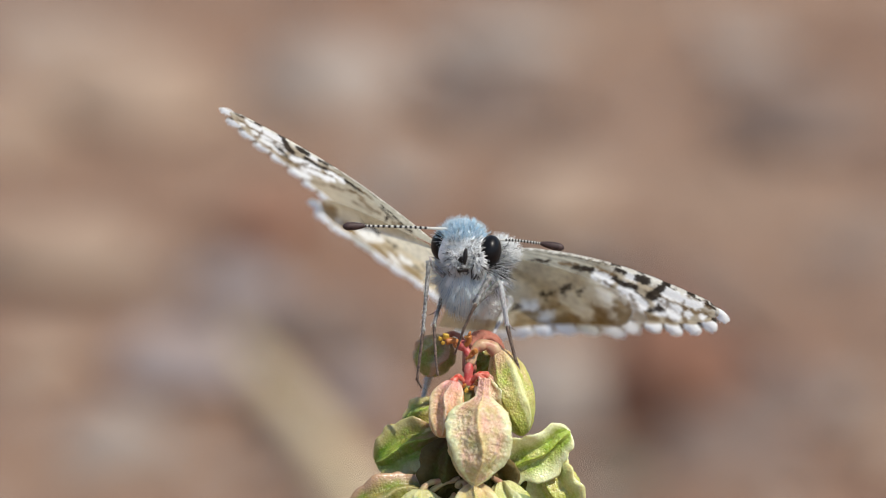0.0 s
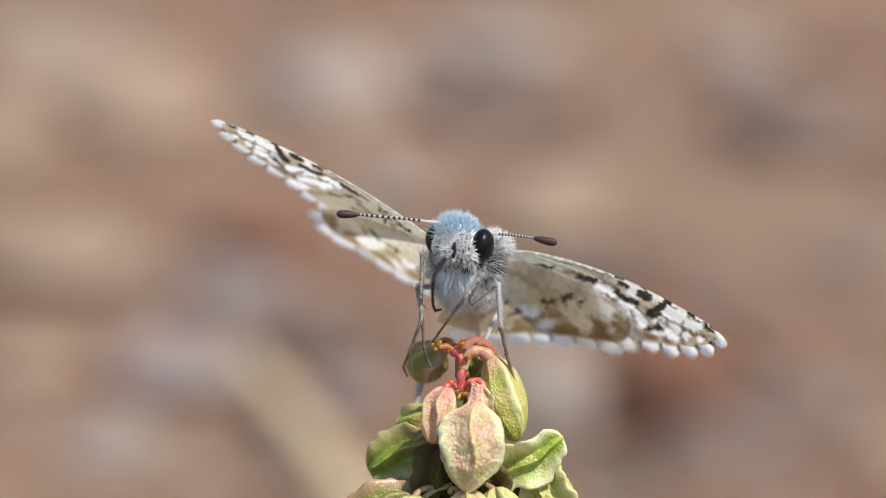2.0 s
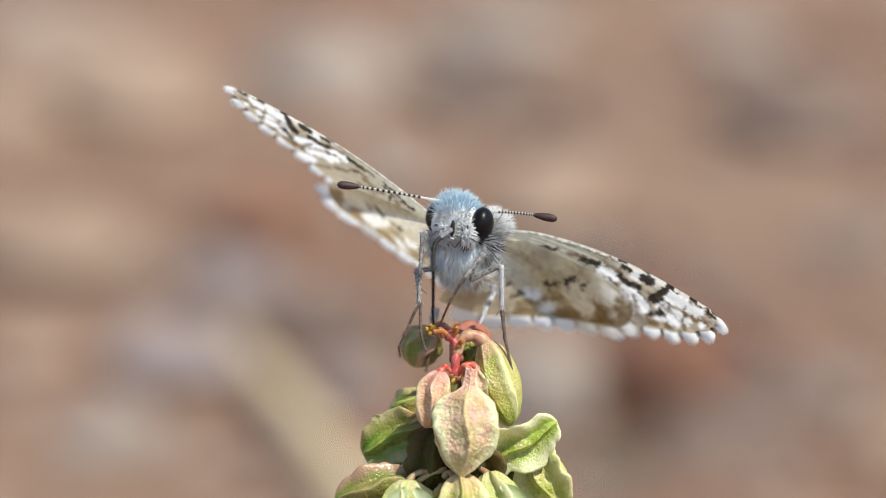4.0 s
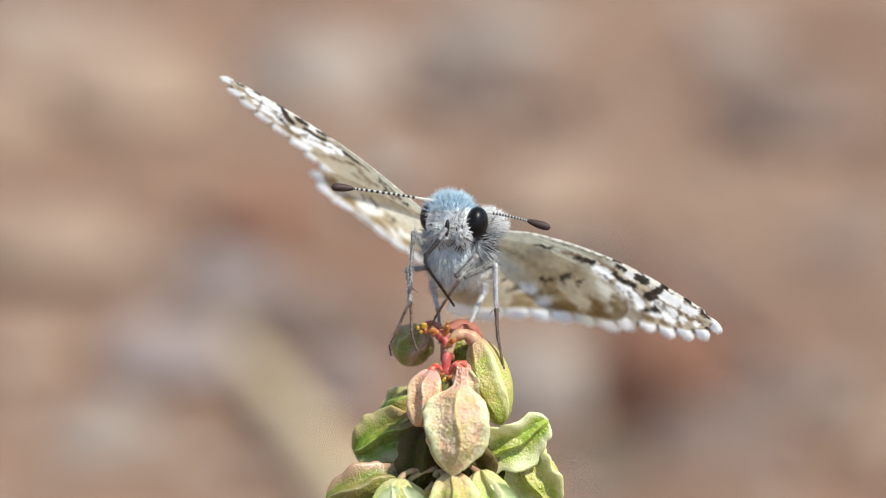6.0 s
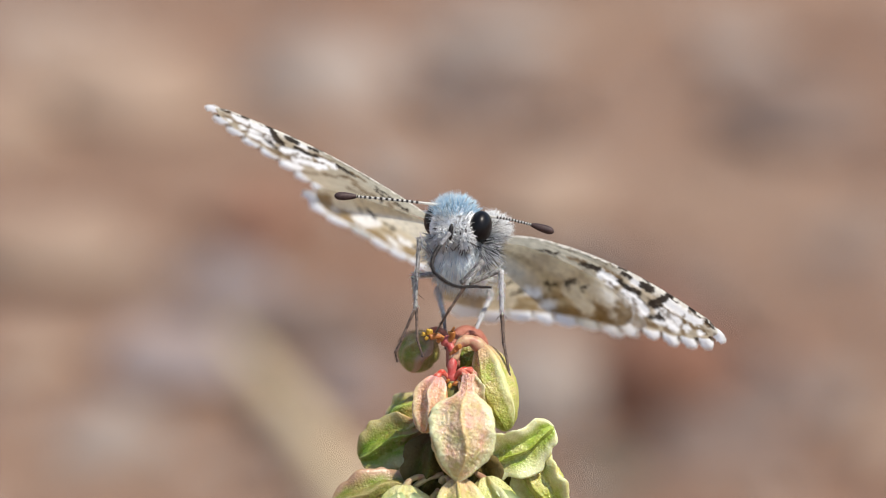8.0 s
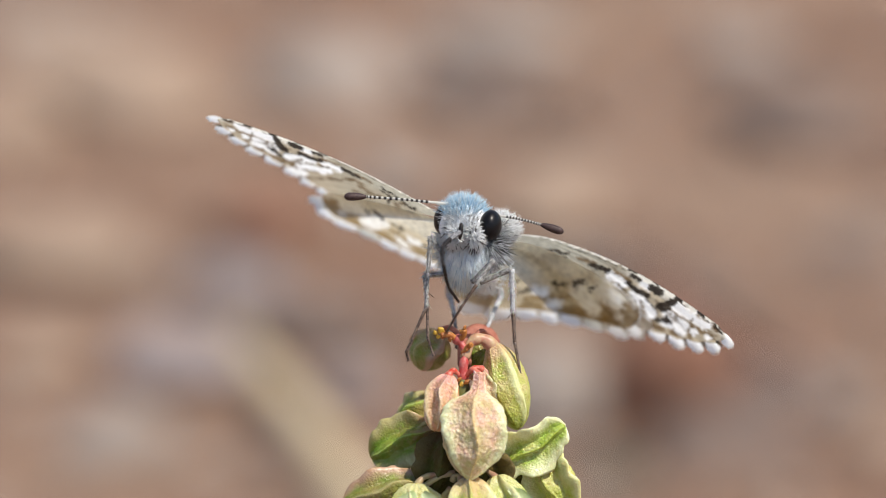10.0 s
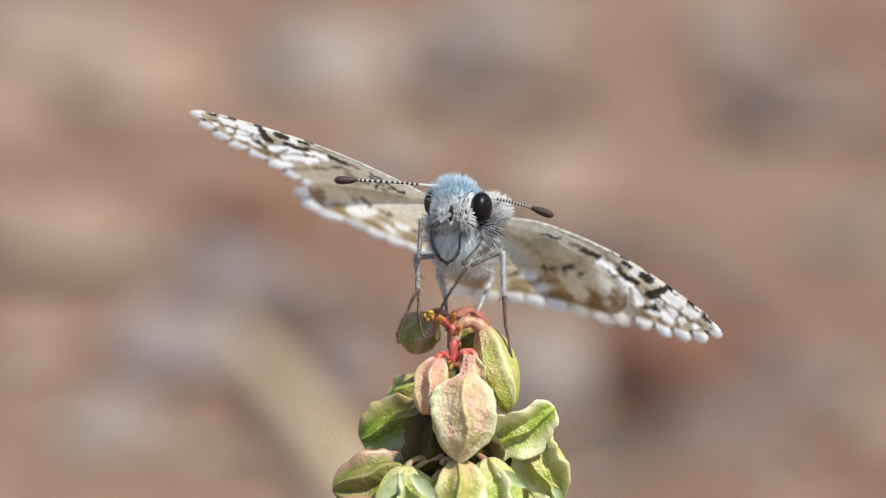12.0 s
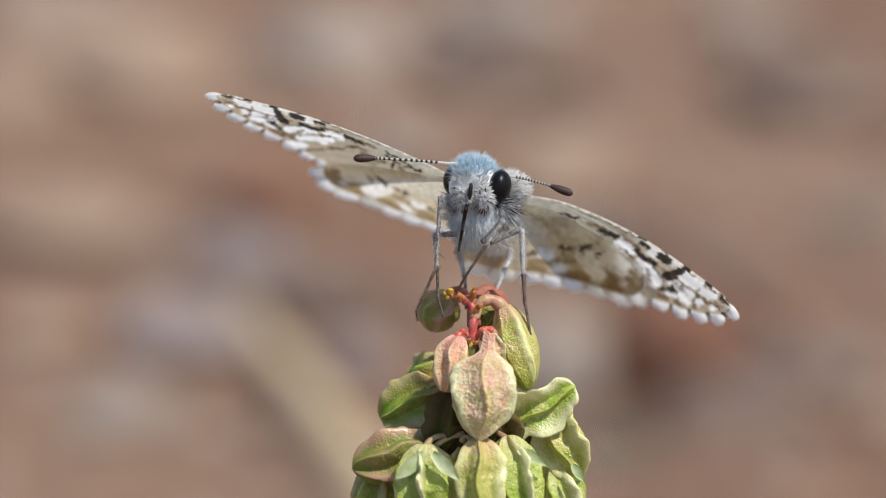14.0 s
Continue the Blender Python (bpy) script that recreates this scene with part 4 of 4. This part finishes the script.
def build_leg(name, mat, length, r0, r1, hair=0, hair_colour=(0.85, 0.85, 0.84), joint=1.15, label="", spur=0.0):
    """One rigid segment along +z; lightly swollen at its ends, with bristles."""
    n = 12
    line = [Vector((0, 0, length * i / n)) for i in range(n + 1)]
    v, f = tube(line, lambda u: 0.8 * (r0 + (r1 - r0) * u) * CELL * (1 + (joint - 1) * (abs(2 * u - 1) ** 6)), 10)
    ob = raw(name, v, f, mat, butterfly, label)
    if hair:
        rnd = random.Random(int(length * 1e7))
        hs = []
        if spur:
            for a in (0.4, 2.2):
                way = Vector((math.cos(a), math.sin(a), 1.1)).normalized()
                hs.append((Vector((0, 0, length * spur)), way, 24.0, 1.0, 0.0, (0.22, 0.16, 0.13)))
        for k in range(hair):
            u = rnd.random() ** 0.8
            a = rnd.random() * 6.283
            out = Vector((math.cos(a), math.sin(a), 0))
            root = Vector((0, 0, length * u)) + out * (r0 + (r1 - r0) * u) * CELL * 0.9
            hs.append((root, (out * 0.45 + Vector((0, 0, 1.0))).normalized(), 5 + 7 * rnd.random(), 0.4, 0.0, tuple(c * (0.8 + 0.25 * rnd.random()) for c in hair_colour)))
        strands("bristle", ob, "", hs)
    return ob


# legs: joints at set times (hip, knee, ankle, mid tarsus, claw), on the plan grid; the claws hold on to the plant
LEGS = {
    "front_left": ((6.0, 5.0, 3.6, 3.0, 2.4), [
        (0.0, (748, 500, -2), (708, 460, 0), (700, 552, -4), (690, 636, 4), (710, 672, 10)),
        (1.0, (748, 470, -2), (716, 438, 0), (716, 540, -4), (690, 620, 4), (698, 650, 10)),
        (2.0, (752, 460, -2), (726, 424, 0), (723, 535, -4), (690, 624, 4), (698, 640, 10)),
        (3.0, (755, 448, -2), (734, 414, 0), (726, 540, -4), (692, 618, 4), (695, 634, 10)),
        (14.0, (757, 443, -2), (734, 413, 0), (726, 540, -4), (692, 616, 4), (695, 633, 10))]),
    "mid_left": ((6.0, 4.6, 3.6, 3.0, 2.4), [
        (0.0, (770, 525, 14), (741, 552, 24), (733, 580, 14), (735, 625, 6), (738, 650, 6)),
        (0.4, (768, 510, 14), (730, 520, 24), (740, 570, 14), (750, 625, 6), (758, 650, 6)),
        (1.0, (766, 500, 14), (718, 494, 20), (724, 540, 8), (730, 600, 4), (740, 626, 8)),
        (2.0, (764, 486, 14), (714, 486, 20), (722, 534, 8), (726, 590, 4), (738, 624, 8)),
        (3.0, (762, 478, 14), (722, 483, 20), (729, 535, 8), (730, 593, 4), (740, 625, 8)),
        (14.0, (762, 478, 14), (724, 480, 20), (729, 535, 8), (730, 593, 4), (740, 625, 8))]),
    "front_right": ((7.0, 5.5, 4.0, 2.8, 2.2), [
        (0.0, (806, 520, -10), (828, 478, -34), (800, 534, -46), (782, 572, -36), (768, 612, -6)),
        (1.0, (804, 510, -10), (828, 470, -34), (800, 524, -46), (782, 572, -36), (768, 612, -6)),
        (1.4, (804, 510, -10), (830, 468, -34), (802, 512, -46), (776, 548, -36), (752, 584, -14)),
        (2.0, (804, 500, -10), (827, 462, -34), (796, 504, -46), (768, 542, -36), (741, 580, -4)),
        (3.2, (806, 496, -10), (836, 461, -34), (804, 502, -46), (776, 540, -36), (748, 580, -4)),
        (5.3, (808, 496, -10), (843, 442, -34), (816, 476, -46), (796, 520, -36), (787, 580, -4)),
        (5.55, (808, 496, -10), (842, 442, -34), (816, 476, -46), (796, 520, -36), (786, 580, -4)),
        (5.85, (810, 494, -10), (845, 456, -34), (816, 498, -46), (788, 540, -36), (763, 582, -4)),
        (14.0, (810, 494, -10), (845, 456, -34), (816, 498, -46), (788, 540, -36), (763, 582, -4))]),
    "mid_right": ((7.0, 6.5, 5.0, 3.4, 2.6), [
        (0.0, (812, 520, 2), (850, 486, -8), (864, 570, 2), (878, 628, 4), (901, 700, 2)),
        (1.0, (816, 510, 2), (854, 480, -8), (862, 562, 2), (876, 622, 4), (899, 694, 2)),
        (2.0, (818, 505, 2), (858, 474, -8), (864, 555, 2), (878, 620, 4), (899, 692, 2)),
        (3.0, (822, 498, 2), (870, 474, -8), (872, 553, 2), (880, 616, 4), (899, 692, 2)),
        (5.5, (822, 494, 2), (878, 471, -8), (880, 550, 2), (883, 600, 4), (900, 692, 2)),
        (14.0, (822, 494, 2), (878, 471, -8), (881, 548, 2), (884, 600, 4), (900, 692, 2))]),
    "hind_left": ((7.0, 6.0, 5.0, 3.6, 2.6), [
        (0.0, (765, 520, 150), (742, 580, 172), (728, 640, 168), (716, 682, 120), (698, 738, 72)),
        (3.2, (765, 520, 150), (742, 570, 172), (728, 640, 168), (716, 682, 120), (698, 738, 72)),
        (4.2, (765, 515, 120), (760, 530, 120), (760, 560, 100), (755, 600, 90), (750, 640, 90)),
        (5.2, (766, 500, 130), (770, 520, 130), (777, 550, 112), (780, 580, 104), (781, 612, 98)),
        (14.0, (766, 500, 130), (770, 520, 130), (777, 550, 112), (780, 580, 104), (781, 612, 98))]),
    "hind_right": ((7.0, 6.0, 5.0, 3.6, 2.6), [
        (0.0, (856, 520, 130), (858, 540, 130), (842, 570, 112), (832, 590, 104), (826, 614, 98)),
        (3.2, (856, 510, 130), (858, 526, 130), (842, 558, 112), (832, 584, 104), (826, 614, 98)),
        (14.0, (860, 500, 130), (862, 512, 130), (845, 550, 112), (833, 580, 104), (826, 614, 98))]),
}


def leg_joints(rows, t):
    flat = [(r[0], *[v for j in r[1:] for v in j]) for r in rows]
    q = between(flat, t)
    return [P(*q[i:i + 3]) for i in range(0, 15, 3)]


# the tongue: a chain of rigid links; its line at set times, in cells from the mouth, right and down
TONGUE_LINKS, LINK = 14, 15.0
TONGUE_TIMES = []


def sip(t, *pts):
    TONGUE_TIMES.append((t, pts))


def tongue_line(pts):
    """Ends of the links along a line: what the line is too short for bulges out towards the front."""
    pts = [(x, max(y, min(28, 0.95 * abs(x)) if i else 4)) for i, (x, y) in enumerate(pts)]
    line = curve_points([Vector((x, 0, -y)) for x, y in pts], 12)
    far = [0.0]
    for a, b in zip(line, line[1:]):
        far.append(far[-1] + (b - a).length)
    out = []
    for i in range(TONGUE_LINKS + 1):
        s = far[-1] * i / TONGUE_LINKS
        k = max(j for j in range(len(far) - 1) if far[j] <= s + 1e-9)
        u = (s - far[k]) / max(1e-9, far[k + 1] - far[k])
        out.append(line[k].lerp(line[k + 1], min(1, u)))
    depth = 12.0 if far[-1] < 110 else 0.0
    ends = [out[0] + Vector((0, depth, 0))]
    for i, (a, b) in enumerate(zip(out, out[1:])):
        flat = (b - a).length
        short = math.sqrt(max(0.0, LINK * LINK - flat * flat))
        if far[-1] < 110:                    # coiled up between the palps
            depth += short * math.cos(i * 1.25)
        else:
            depth += -short if i < TONGUE_LINKS // 2 else short
        ends.append(Vector((b.x, depth, b.z)))
    return ends


REST = ((0, 0), (-2, 14), (2, 26), (10, 22), (8, 8), (2, 6), (2, 18), (6, 16), (5, 10))
sip(0.0, *REST)
sip(1.4, *REST)
sip(1.8, (0, 0), (-6, 30), (-4, 50), (6, 50), (8, 20), (2, 10), (0, 30))
sip(2.0, (0, 0), (-18, 26), (-30, 48), (-33, 80), (-30, 105), (-20, 106))
sip(2.3, (0, 0), (-24, 14), (-36, 50), (-44, 110), (-48, 170))
sip(2.5, (0, 0), (-24, 14), (-36, 50), (-42, 110), (-46, 185))
sip(3.0, (0, 0), (-22, 6), (-33, 22), (-39, 90), (-44, 190))
sip(3.2, (0, 0), (-22, 6), (-33, 22), (-38, 90), (-42, 188))
sip(4.2, (0, 0), (-20, 16), (-30, 40), (-30, 100), (-24, 150))
sip(4.7, (0, 0), (-18, 18), (-30, 45), (-28, 80), (-14, 96), (-4, 74))
sip(5.2, (0, 0), (-16, 20), (-32, 38), (-33, 68), (-22, 84), (-14, 64), (-18, 44))
sip(5.5, (0, 0), (-14, 20), (-33, 35), (-33, 65), (-22, 78), (-16, 60), (-20, 35), (-12, 20), (-10, 45), (-18, 55))
sip(5.8, (0, 0), (-24, 20), (-30, 60), (-28, 120), (-22, 160))
sip(6.0, (0, 0), (-22, 36), (-34, 47), (-33, 68), (-10, 102), (13, 136))
sip(6.3, (0, 0), (-20, 34), (-30, 46), (-22, 80), (10, 98), (48, 104))
sip(6.5, (0, 0), (-18, 20), (-26, 40), (-3, 76), (26, 92), (52, 91))
sip(6.8, (0, 0), (-26, 20), (-32, 60), (-24, 96), (-12, 100), (-8, 70))
sip(7.0, (0, 0), (-24, 10), (-30, 30), (-24, 66), (0, 99), (18, 88))
sip(7.5, (0, 0), (-22, -2), (-30, 30), (-30, 80), (-22, 105), (-10, 92), (-6, 65))
sip(7.8, (0, 0), (-22, 30), (-28, 50), (-16, 100), (0, 136))
sip(8.0, (0, 0), (-20, 30), (-30, 50), (-27, 72), (8, 96), (42, 97), (70, 99))
sip(8.3, (0, 0), (-24, 10), (-30, 60), (-22, 104), (-8, 94))
sip(8.5, (0, 0), (-24, 10), (-30, 42), (-22, 100), (-5, 146))
sip(9.3, (0, 0), (-24, 16), (-30, 56), (-16, 100), (16, 110))
sip(10.2, (0, 0), (-24, 10), (-30, 40), (-22, 90), (-8, 126))
sip(10.8, (0, 0), (-18, 10), (-26, 40), (-30, 72), (-20, 80), (-16, 50))
sip(11.0, (0, 0), (-18, 6), (-30, 20), (-34, 66), (-26, 104), (-16, 96))
sip(11.3, (0, 0), (-20, 10), (-26, 50), (-10, 100), (14, 108), (30, 84))
sip(11.5, (0, 0), (-8, 40), (-30, 74), (-30, 90), (-20, 96), (14, 106))
sip(11.8, (0, 0), (-22, 12), (-26, 50), (-14, 92), (0, 80), (-2, 60))
sip(12.0, (0, 0), (-20, 10), (-30, 30), (-28, 60), (-8, 88), (14, 72), (18, 40))
sip(12.3, (0, 0), (-22, -4), (-26, 40), (-16, 78), (4, 70), (28, 44))
sip(12.5, (0, 0), (-20, 24), (-28, 46), (-22, 78), (-8, 103), (6, 108))
sip(12.8, (0, 0), (-22, -4), (-28, 40), (-24, 86), (-12, 104))
sip(13.0, (0, 0), (-14, -8), (-24, 24), (-38, 108))
sip(13.5, (0, 0), (-12, 4), (-30, 44), (-6, 102))
sip(14.0, (0, -4), (-5, 30), (-11, 64), (-18, 104))

build_body()
head = build_head()
antenna_left = build_antenna((768, 356, 6), (700, 348, -4), (622, 341, -10), (583, 340, -12))
antenna_right = build_antenna((846, 375, 16), (890, 381, 14), (932, 391, 12), (972, 404, 10))
wings = {(k, s): build_wing(k, s) for k in ("hindwing", "forewing") for s in (-1, 1)}

# wing frames at rest: the root, the way of the front edge and of the chord
WING_ROOT = {1: B(852.9, 391.5, 0) + Vector((0, 105 * CELL, 0)), -1: B(773.9, 389.2, 0) + Vector((0, 75 * CELL, 0))}
WING_FRONT = {1: Vector((0.9092, -0.0852, -0.4076)), -1: Vector((-0.8881, 0.037, 0.4581))}
WING_CHORD = {1: Vector((-0.1163, 0.8879, -0.4451)), -1: Vector((-0.0842, 0.9668, -0.2413))}
# seconds, the turn from rest (degrees, as a vector) and the shift of the root (cells, right and up)
WING_ROWS = {
    1: [(0.0, -3.0, -8.5, 1.2, -37, 11), (0.5, -4.9, -5.9, 1.0, -30, 8), (1.0, -3.9, -6.1, 0.0, -25, 6), (1.5, -4.3, -4.1, 1.1, -16, 5), (2.0, -4.7, -2.2, 0.8, -13, 4),
        (2.5, -6.7, -0.9, 0.9, -8, 3), (3.0, -7.4, 1.1, 1.3, -3, 3), (4.2, -5.2, -0.8, 0.5, -5, 3), (5.5, -2.8, -2.8, -0.4, -8, 4), (6.0, -1.2, -0.9, -0.4, -5, 1),
        (6.5, -0.7, 0.1, -0.3, -2, 1), (7.0, 0.0, 0.2, 0.2, 2, -1), (7.5, 0.0, 0.8, -0.1, 1, 1), (8.5, 0.0, 0.0, 0.0, 0, 0), (9.7, 0.2, 1.7, 1.4, 3, 2),
        (11.0, 0.4, 3.3, 2.8, 6, 3), (11.5, 0.9, 3.8, 3.9, 10, 1), (12.5, 0.2, 4.2, 3.4, 7, 3), (13.5, 0.0, 4.8, 3.9, 8, 4), (14.0, 0.0, 5.0, 3.9, 9, 2)],
    -1: [(0.0, 1.2, 5.5, 0.1, -13, -1), (0.5, -0.1, 4.9, 0.0, -9, -4), (1.0, 0.5, 5.1, -2.0, -7, -4), (1.5, -0.6, 2.9, -1.4, -3, -6), (2.0, -1.8, 1.7, -1.6, -3, -4),
         (2.5, -3.7, 2.7, -2.5, -2, -6), (3.0, -4.4, 5.4, -3.3, 1, -8), (4.2, -2.3, 5.5, -2.6, 1, -6), (5.5, -0.2, 5.5, -1.9, 1, -4), (6.0, 1.4, 7.2, -2.4, 0, -5),
         (6.5, 0.2, 4.3, -1.6, 1, -3), (7.0, -0.1, 2.9, -1.4, -1, -1), (7.5, 0.0, 0.0, 0.1, -2, 2), (8.5, 0.0, -0.1, -0.3, -1, 1), (9.7, -0.4, -2.8, 0.1, -3, 5),
         (11.0, -0.9, -5.5, 0.5, -5, 9), (11.5, -1.4, -6.4, 1.8, -3, 8), (12.5, -1.5, -6.8, 2.1, -6, 9), (13.5, -1.6, -7.3, 2.3, -8, 10), (14.0, -1.5, -8.0, 2.8, -7, 10)]}
# the hind wings: how far they hang below the fore wings and turn forwards from their plan, degrees
HIND_HANG, HIND_FORWARD = {1: 2.0, -1: 3.6}, {1: 8.5, -1: -12.5}
ANTENNA_RISE = [(0.0, 10, -12), (0.5, 9, -10), (1.0, 9, -10), (1.5, 7, -10), (2.0, 0, -10), (2.5, -7, -14), (3.0, -14, -14), (5.5, -9, -7), (6.0, -8, 0),
                (6.5, -2, 0), (7.5, 0, 0), (8.5, 0, 0), (11.0, 4, 3), (14.0, 5, 4)]
HEAD_TURN = [(0.0, 9.0), (0.5, 7.0), (1.0, 6.0), (1.5, 3.0), (2.0, 2.0), (3.0, 0.0), (5.5, 0.0), (14.0, 0.0)]


def wing_pose(side, kind, row):
    t, rx, ry, rz, dx, dz = row
    x = WING_FRONT[side].normalized()
    y = WING_CHORD[side]
    y = (y - x * y.dot(x)).normalized()
    z = (x * side).cross(y).normalized()
    rest = Matrix((x * side, y, z)).transposed().to_4x4()
    if kind == "hindwing":
        rest = rest @ pose(0, 0, 0, -HIND_HANG[side]) @ pose(0, 0, 0, 0, 0, -side * HIND_FORWARD[side])
    turn = Vector((rx, ry, rz))
    beat = Matrix.Rotation(radians(turn.length), 4, turn.normalized()) if turn.length > 0 else Matrix()
    return Matrix.Translation(WING_ROOT[side] + Vector((dx, 0, dz)) * CELL) @ beat @ rest


leg_parts = {}
for leg, (radii, rows) in LEGS.items():
    q = leg_joints(rows, 8.0)
    size = [(b - a).length for a, b in zip(q, q[1:])]
    hind, front = leg.startswith("hind"), leg.endswith("left")
    dark = leg == "front_right"
    leg_parts[leg] = size, [
        build_leg("femur", PALE_LEG if hind else LEG, size[0] * 1.02, radii[0], radii[1], 70, (0.75, 0.76, 0.78), 1.2, "scaly grey femur"),
        build_leg("tibia", PALE_LEG if hind or leg == "mid_right" else LEG, size[1] * 1.02, radii[1], radii[2], 90 if leg == "mid_right" else 40, label="pale tibia", spur=0.94 if leg == "mid_right" else 0.5 if leg == "mid_left" else 0.0),
        build_leg("tarsus", PALE_LEG if leg == "hind_right" else LEG if hind else DARK_LEG, size[2] * 1.02, radii[2], radii[3], 8, (0.25, 0.2, 0.17), 1.2, "thin dark tarsus"),
        build_leg("foot", DARK_LEG, size[3], radii[3], radii[4], 4, (0.2, 0.16, 0.14), 1.3, "dark clawed foot")]

links = []
for i in range(TONGUE_LINKS):
    r = 4.3 - 2.1 * i / TONGUE_LINKS
    v, f = tube([Vector((0, 0, (LINK * 1.22) * CELL * k / 4)) for k in range(5)], lambda u: r * CELL * (1 - 0.06 * u), 10)
    links.append(raw("tongue_link", v, f, PALE_TONGUE if i < 2 else TONGUE, butterfly, "dark brown tongue"))
MOUTH = B(787, 402, -46)


def motions():
    walk(butterfly, [(t, W @ Matrix.Translation(CHEST + risen(t))) for t, *_ in RISE])
    for (kind, side), wing in wings.items():
        walk(wing, [(row[0], wing_pose(side, kind, row)) for row in WING_ROWS[side]])
    walk(head, [(t, Matrix.Translation(HEAD) @ pose(0, 0, 0, 0, 0, turn)) for t, turn in HEAD_TURN])
    for ob, way, col in ((antenna_left, -1, 0), (antenna_right, 1, 1)):
        root = ob.location.copy()
        reach = 165.0 if way < 0 else 106.0
        walk(ob, [(t, Matrix.Translation(root) @ pose(0, 0, 0, 0, way * math.degrees(v[col] / reach), 0)) for t, *v in ANTENNA_RISE])
    for leg, (radii, rows) in LEGS.items():
        size, parts = leg_parts[leg]
        times = sorted({r[0] for r in rows} | {t / 4 for t in range(0, 25)} | {8.0, 14.0})
        tracks = [[], [], [], []]
        for t in times:
            q = leg_joints(rows, t)
            off = CHEST + risen(t)
            ends = [q[4]]
            for k in (3, 2, 1, 0):
                ends.insert(0, ends[0] + (q[k] - q[k + 1]).normalized() * size[k])
            for k in range(4):
                tracks[k].append((t, Matrix.Translation(ends[k] - off) @ turned((ends[k + 1] - ends[k]).normalized())))
        for ob, rows_k in zip(parts, tracks):
            walk(ob, rows_k)
    rows_of = [[] for _ in links]
    for t, pts in TONGUE_TIMES:
        ends = tongue_line(pts)
        for i in range(TONGUE_LINKS):
            a, b = ends[i] * CELL, ends[i + 1] * CELL
            rows_of[i].append((t, Matrix.Translation(MOUTH + a) @ turned((b - a).normalized())))
    for ob, rows_i in zip(links, rows_of):
        walk(ob, rows_i)


motions()
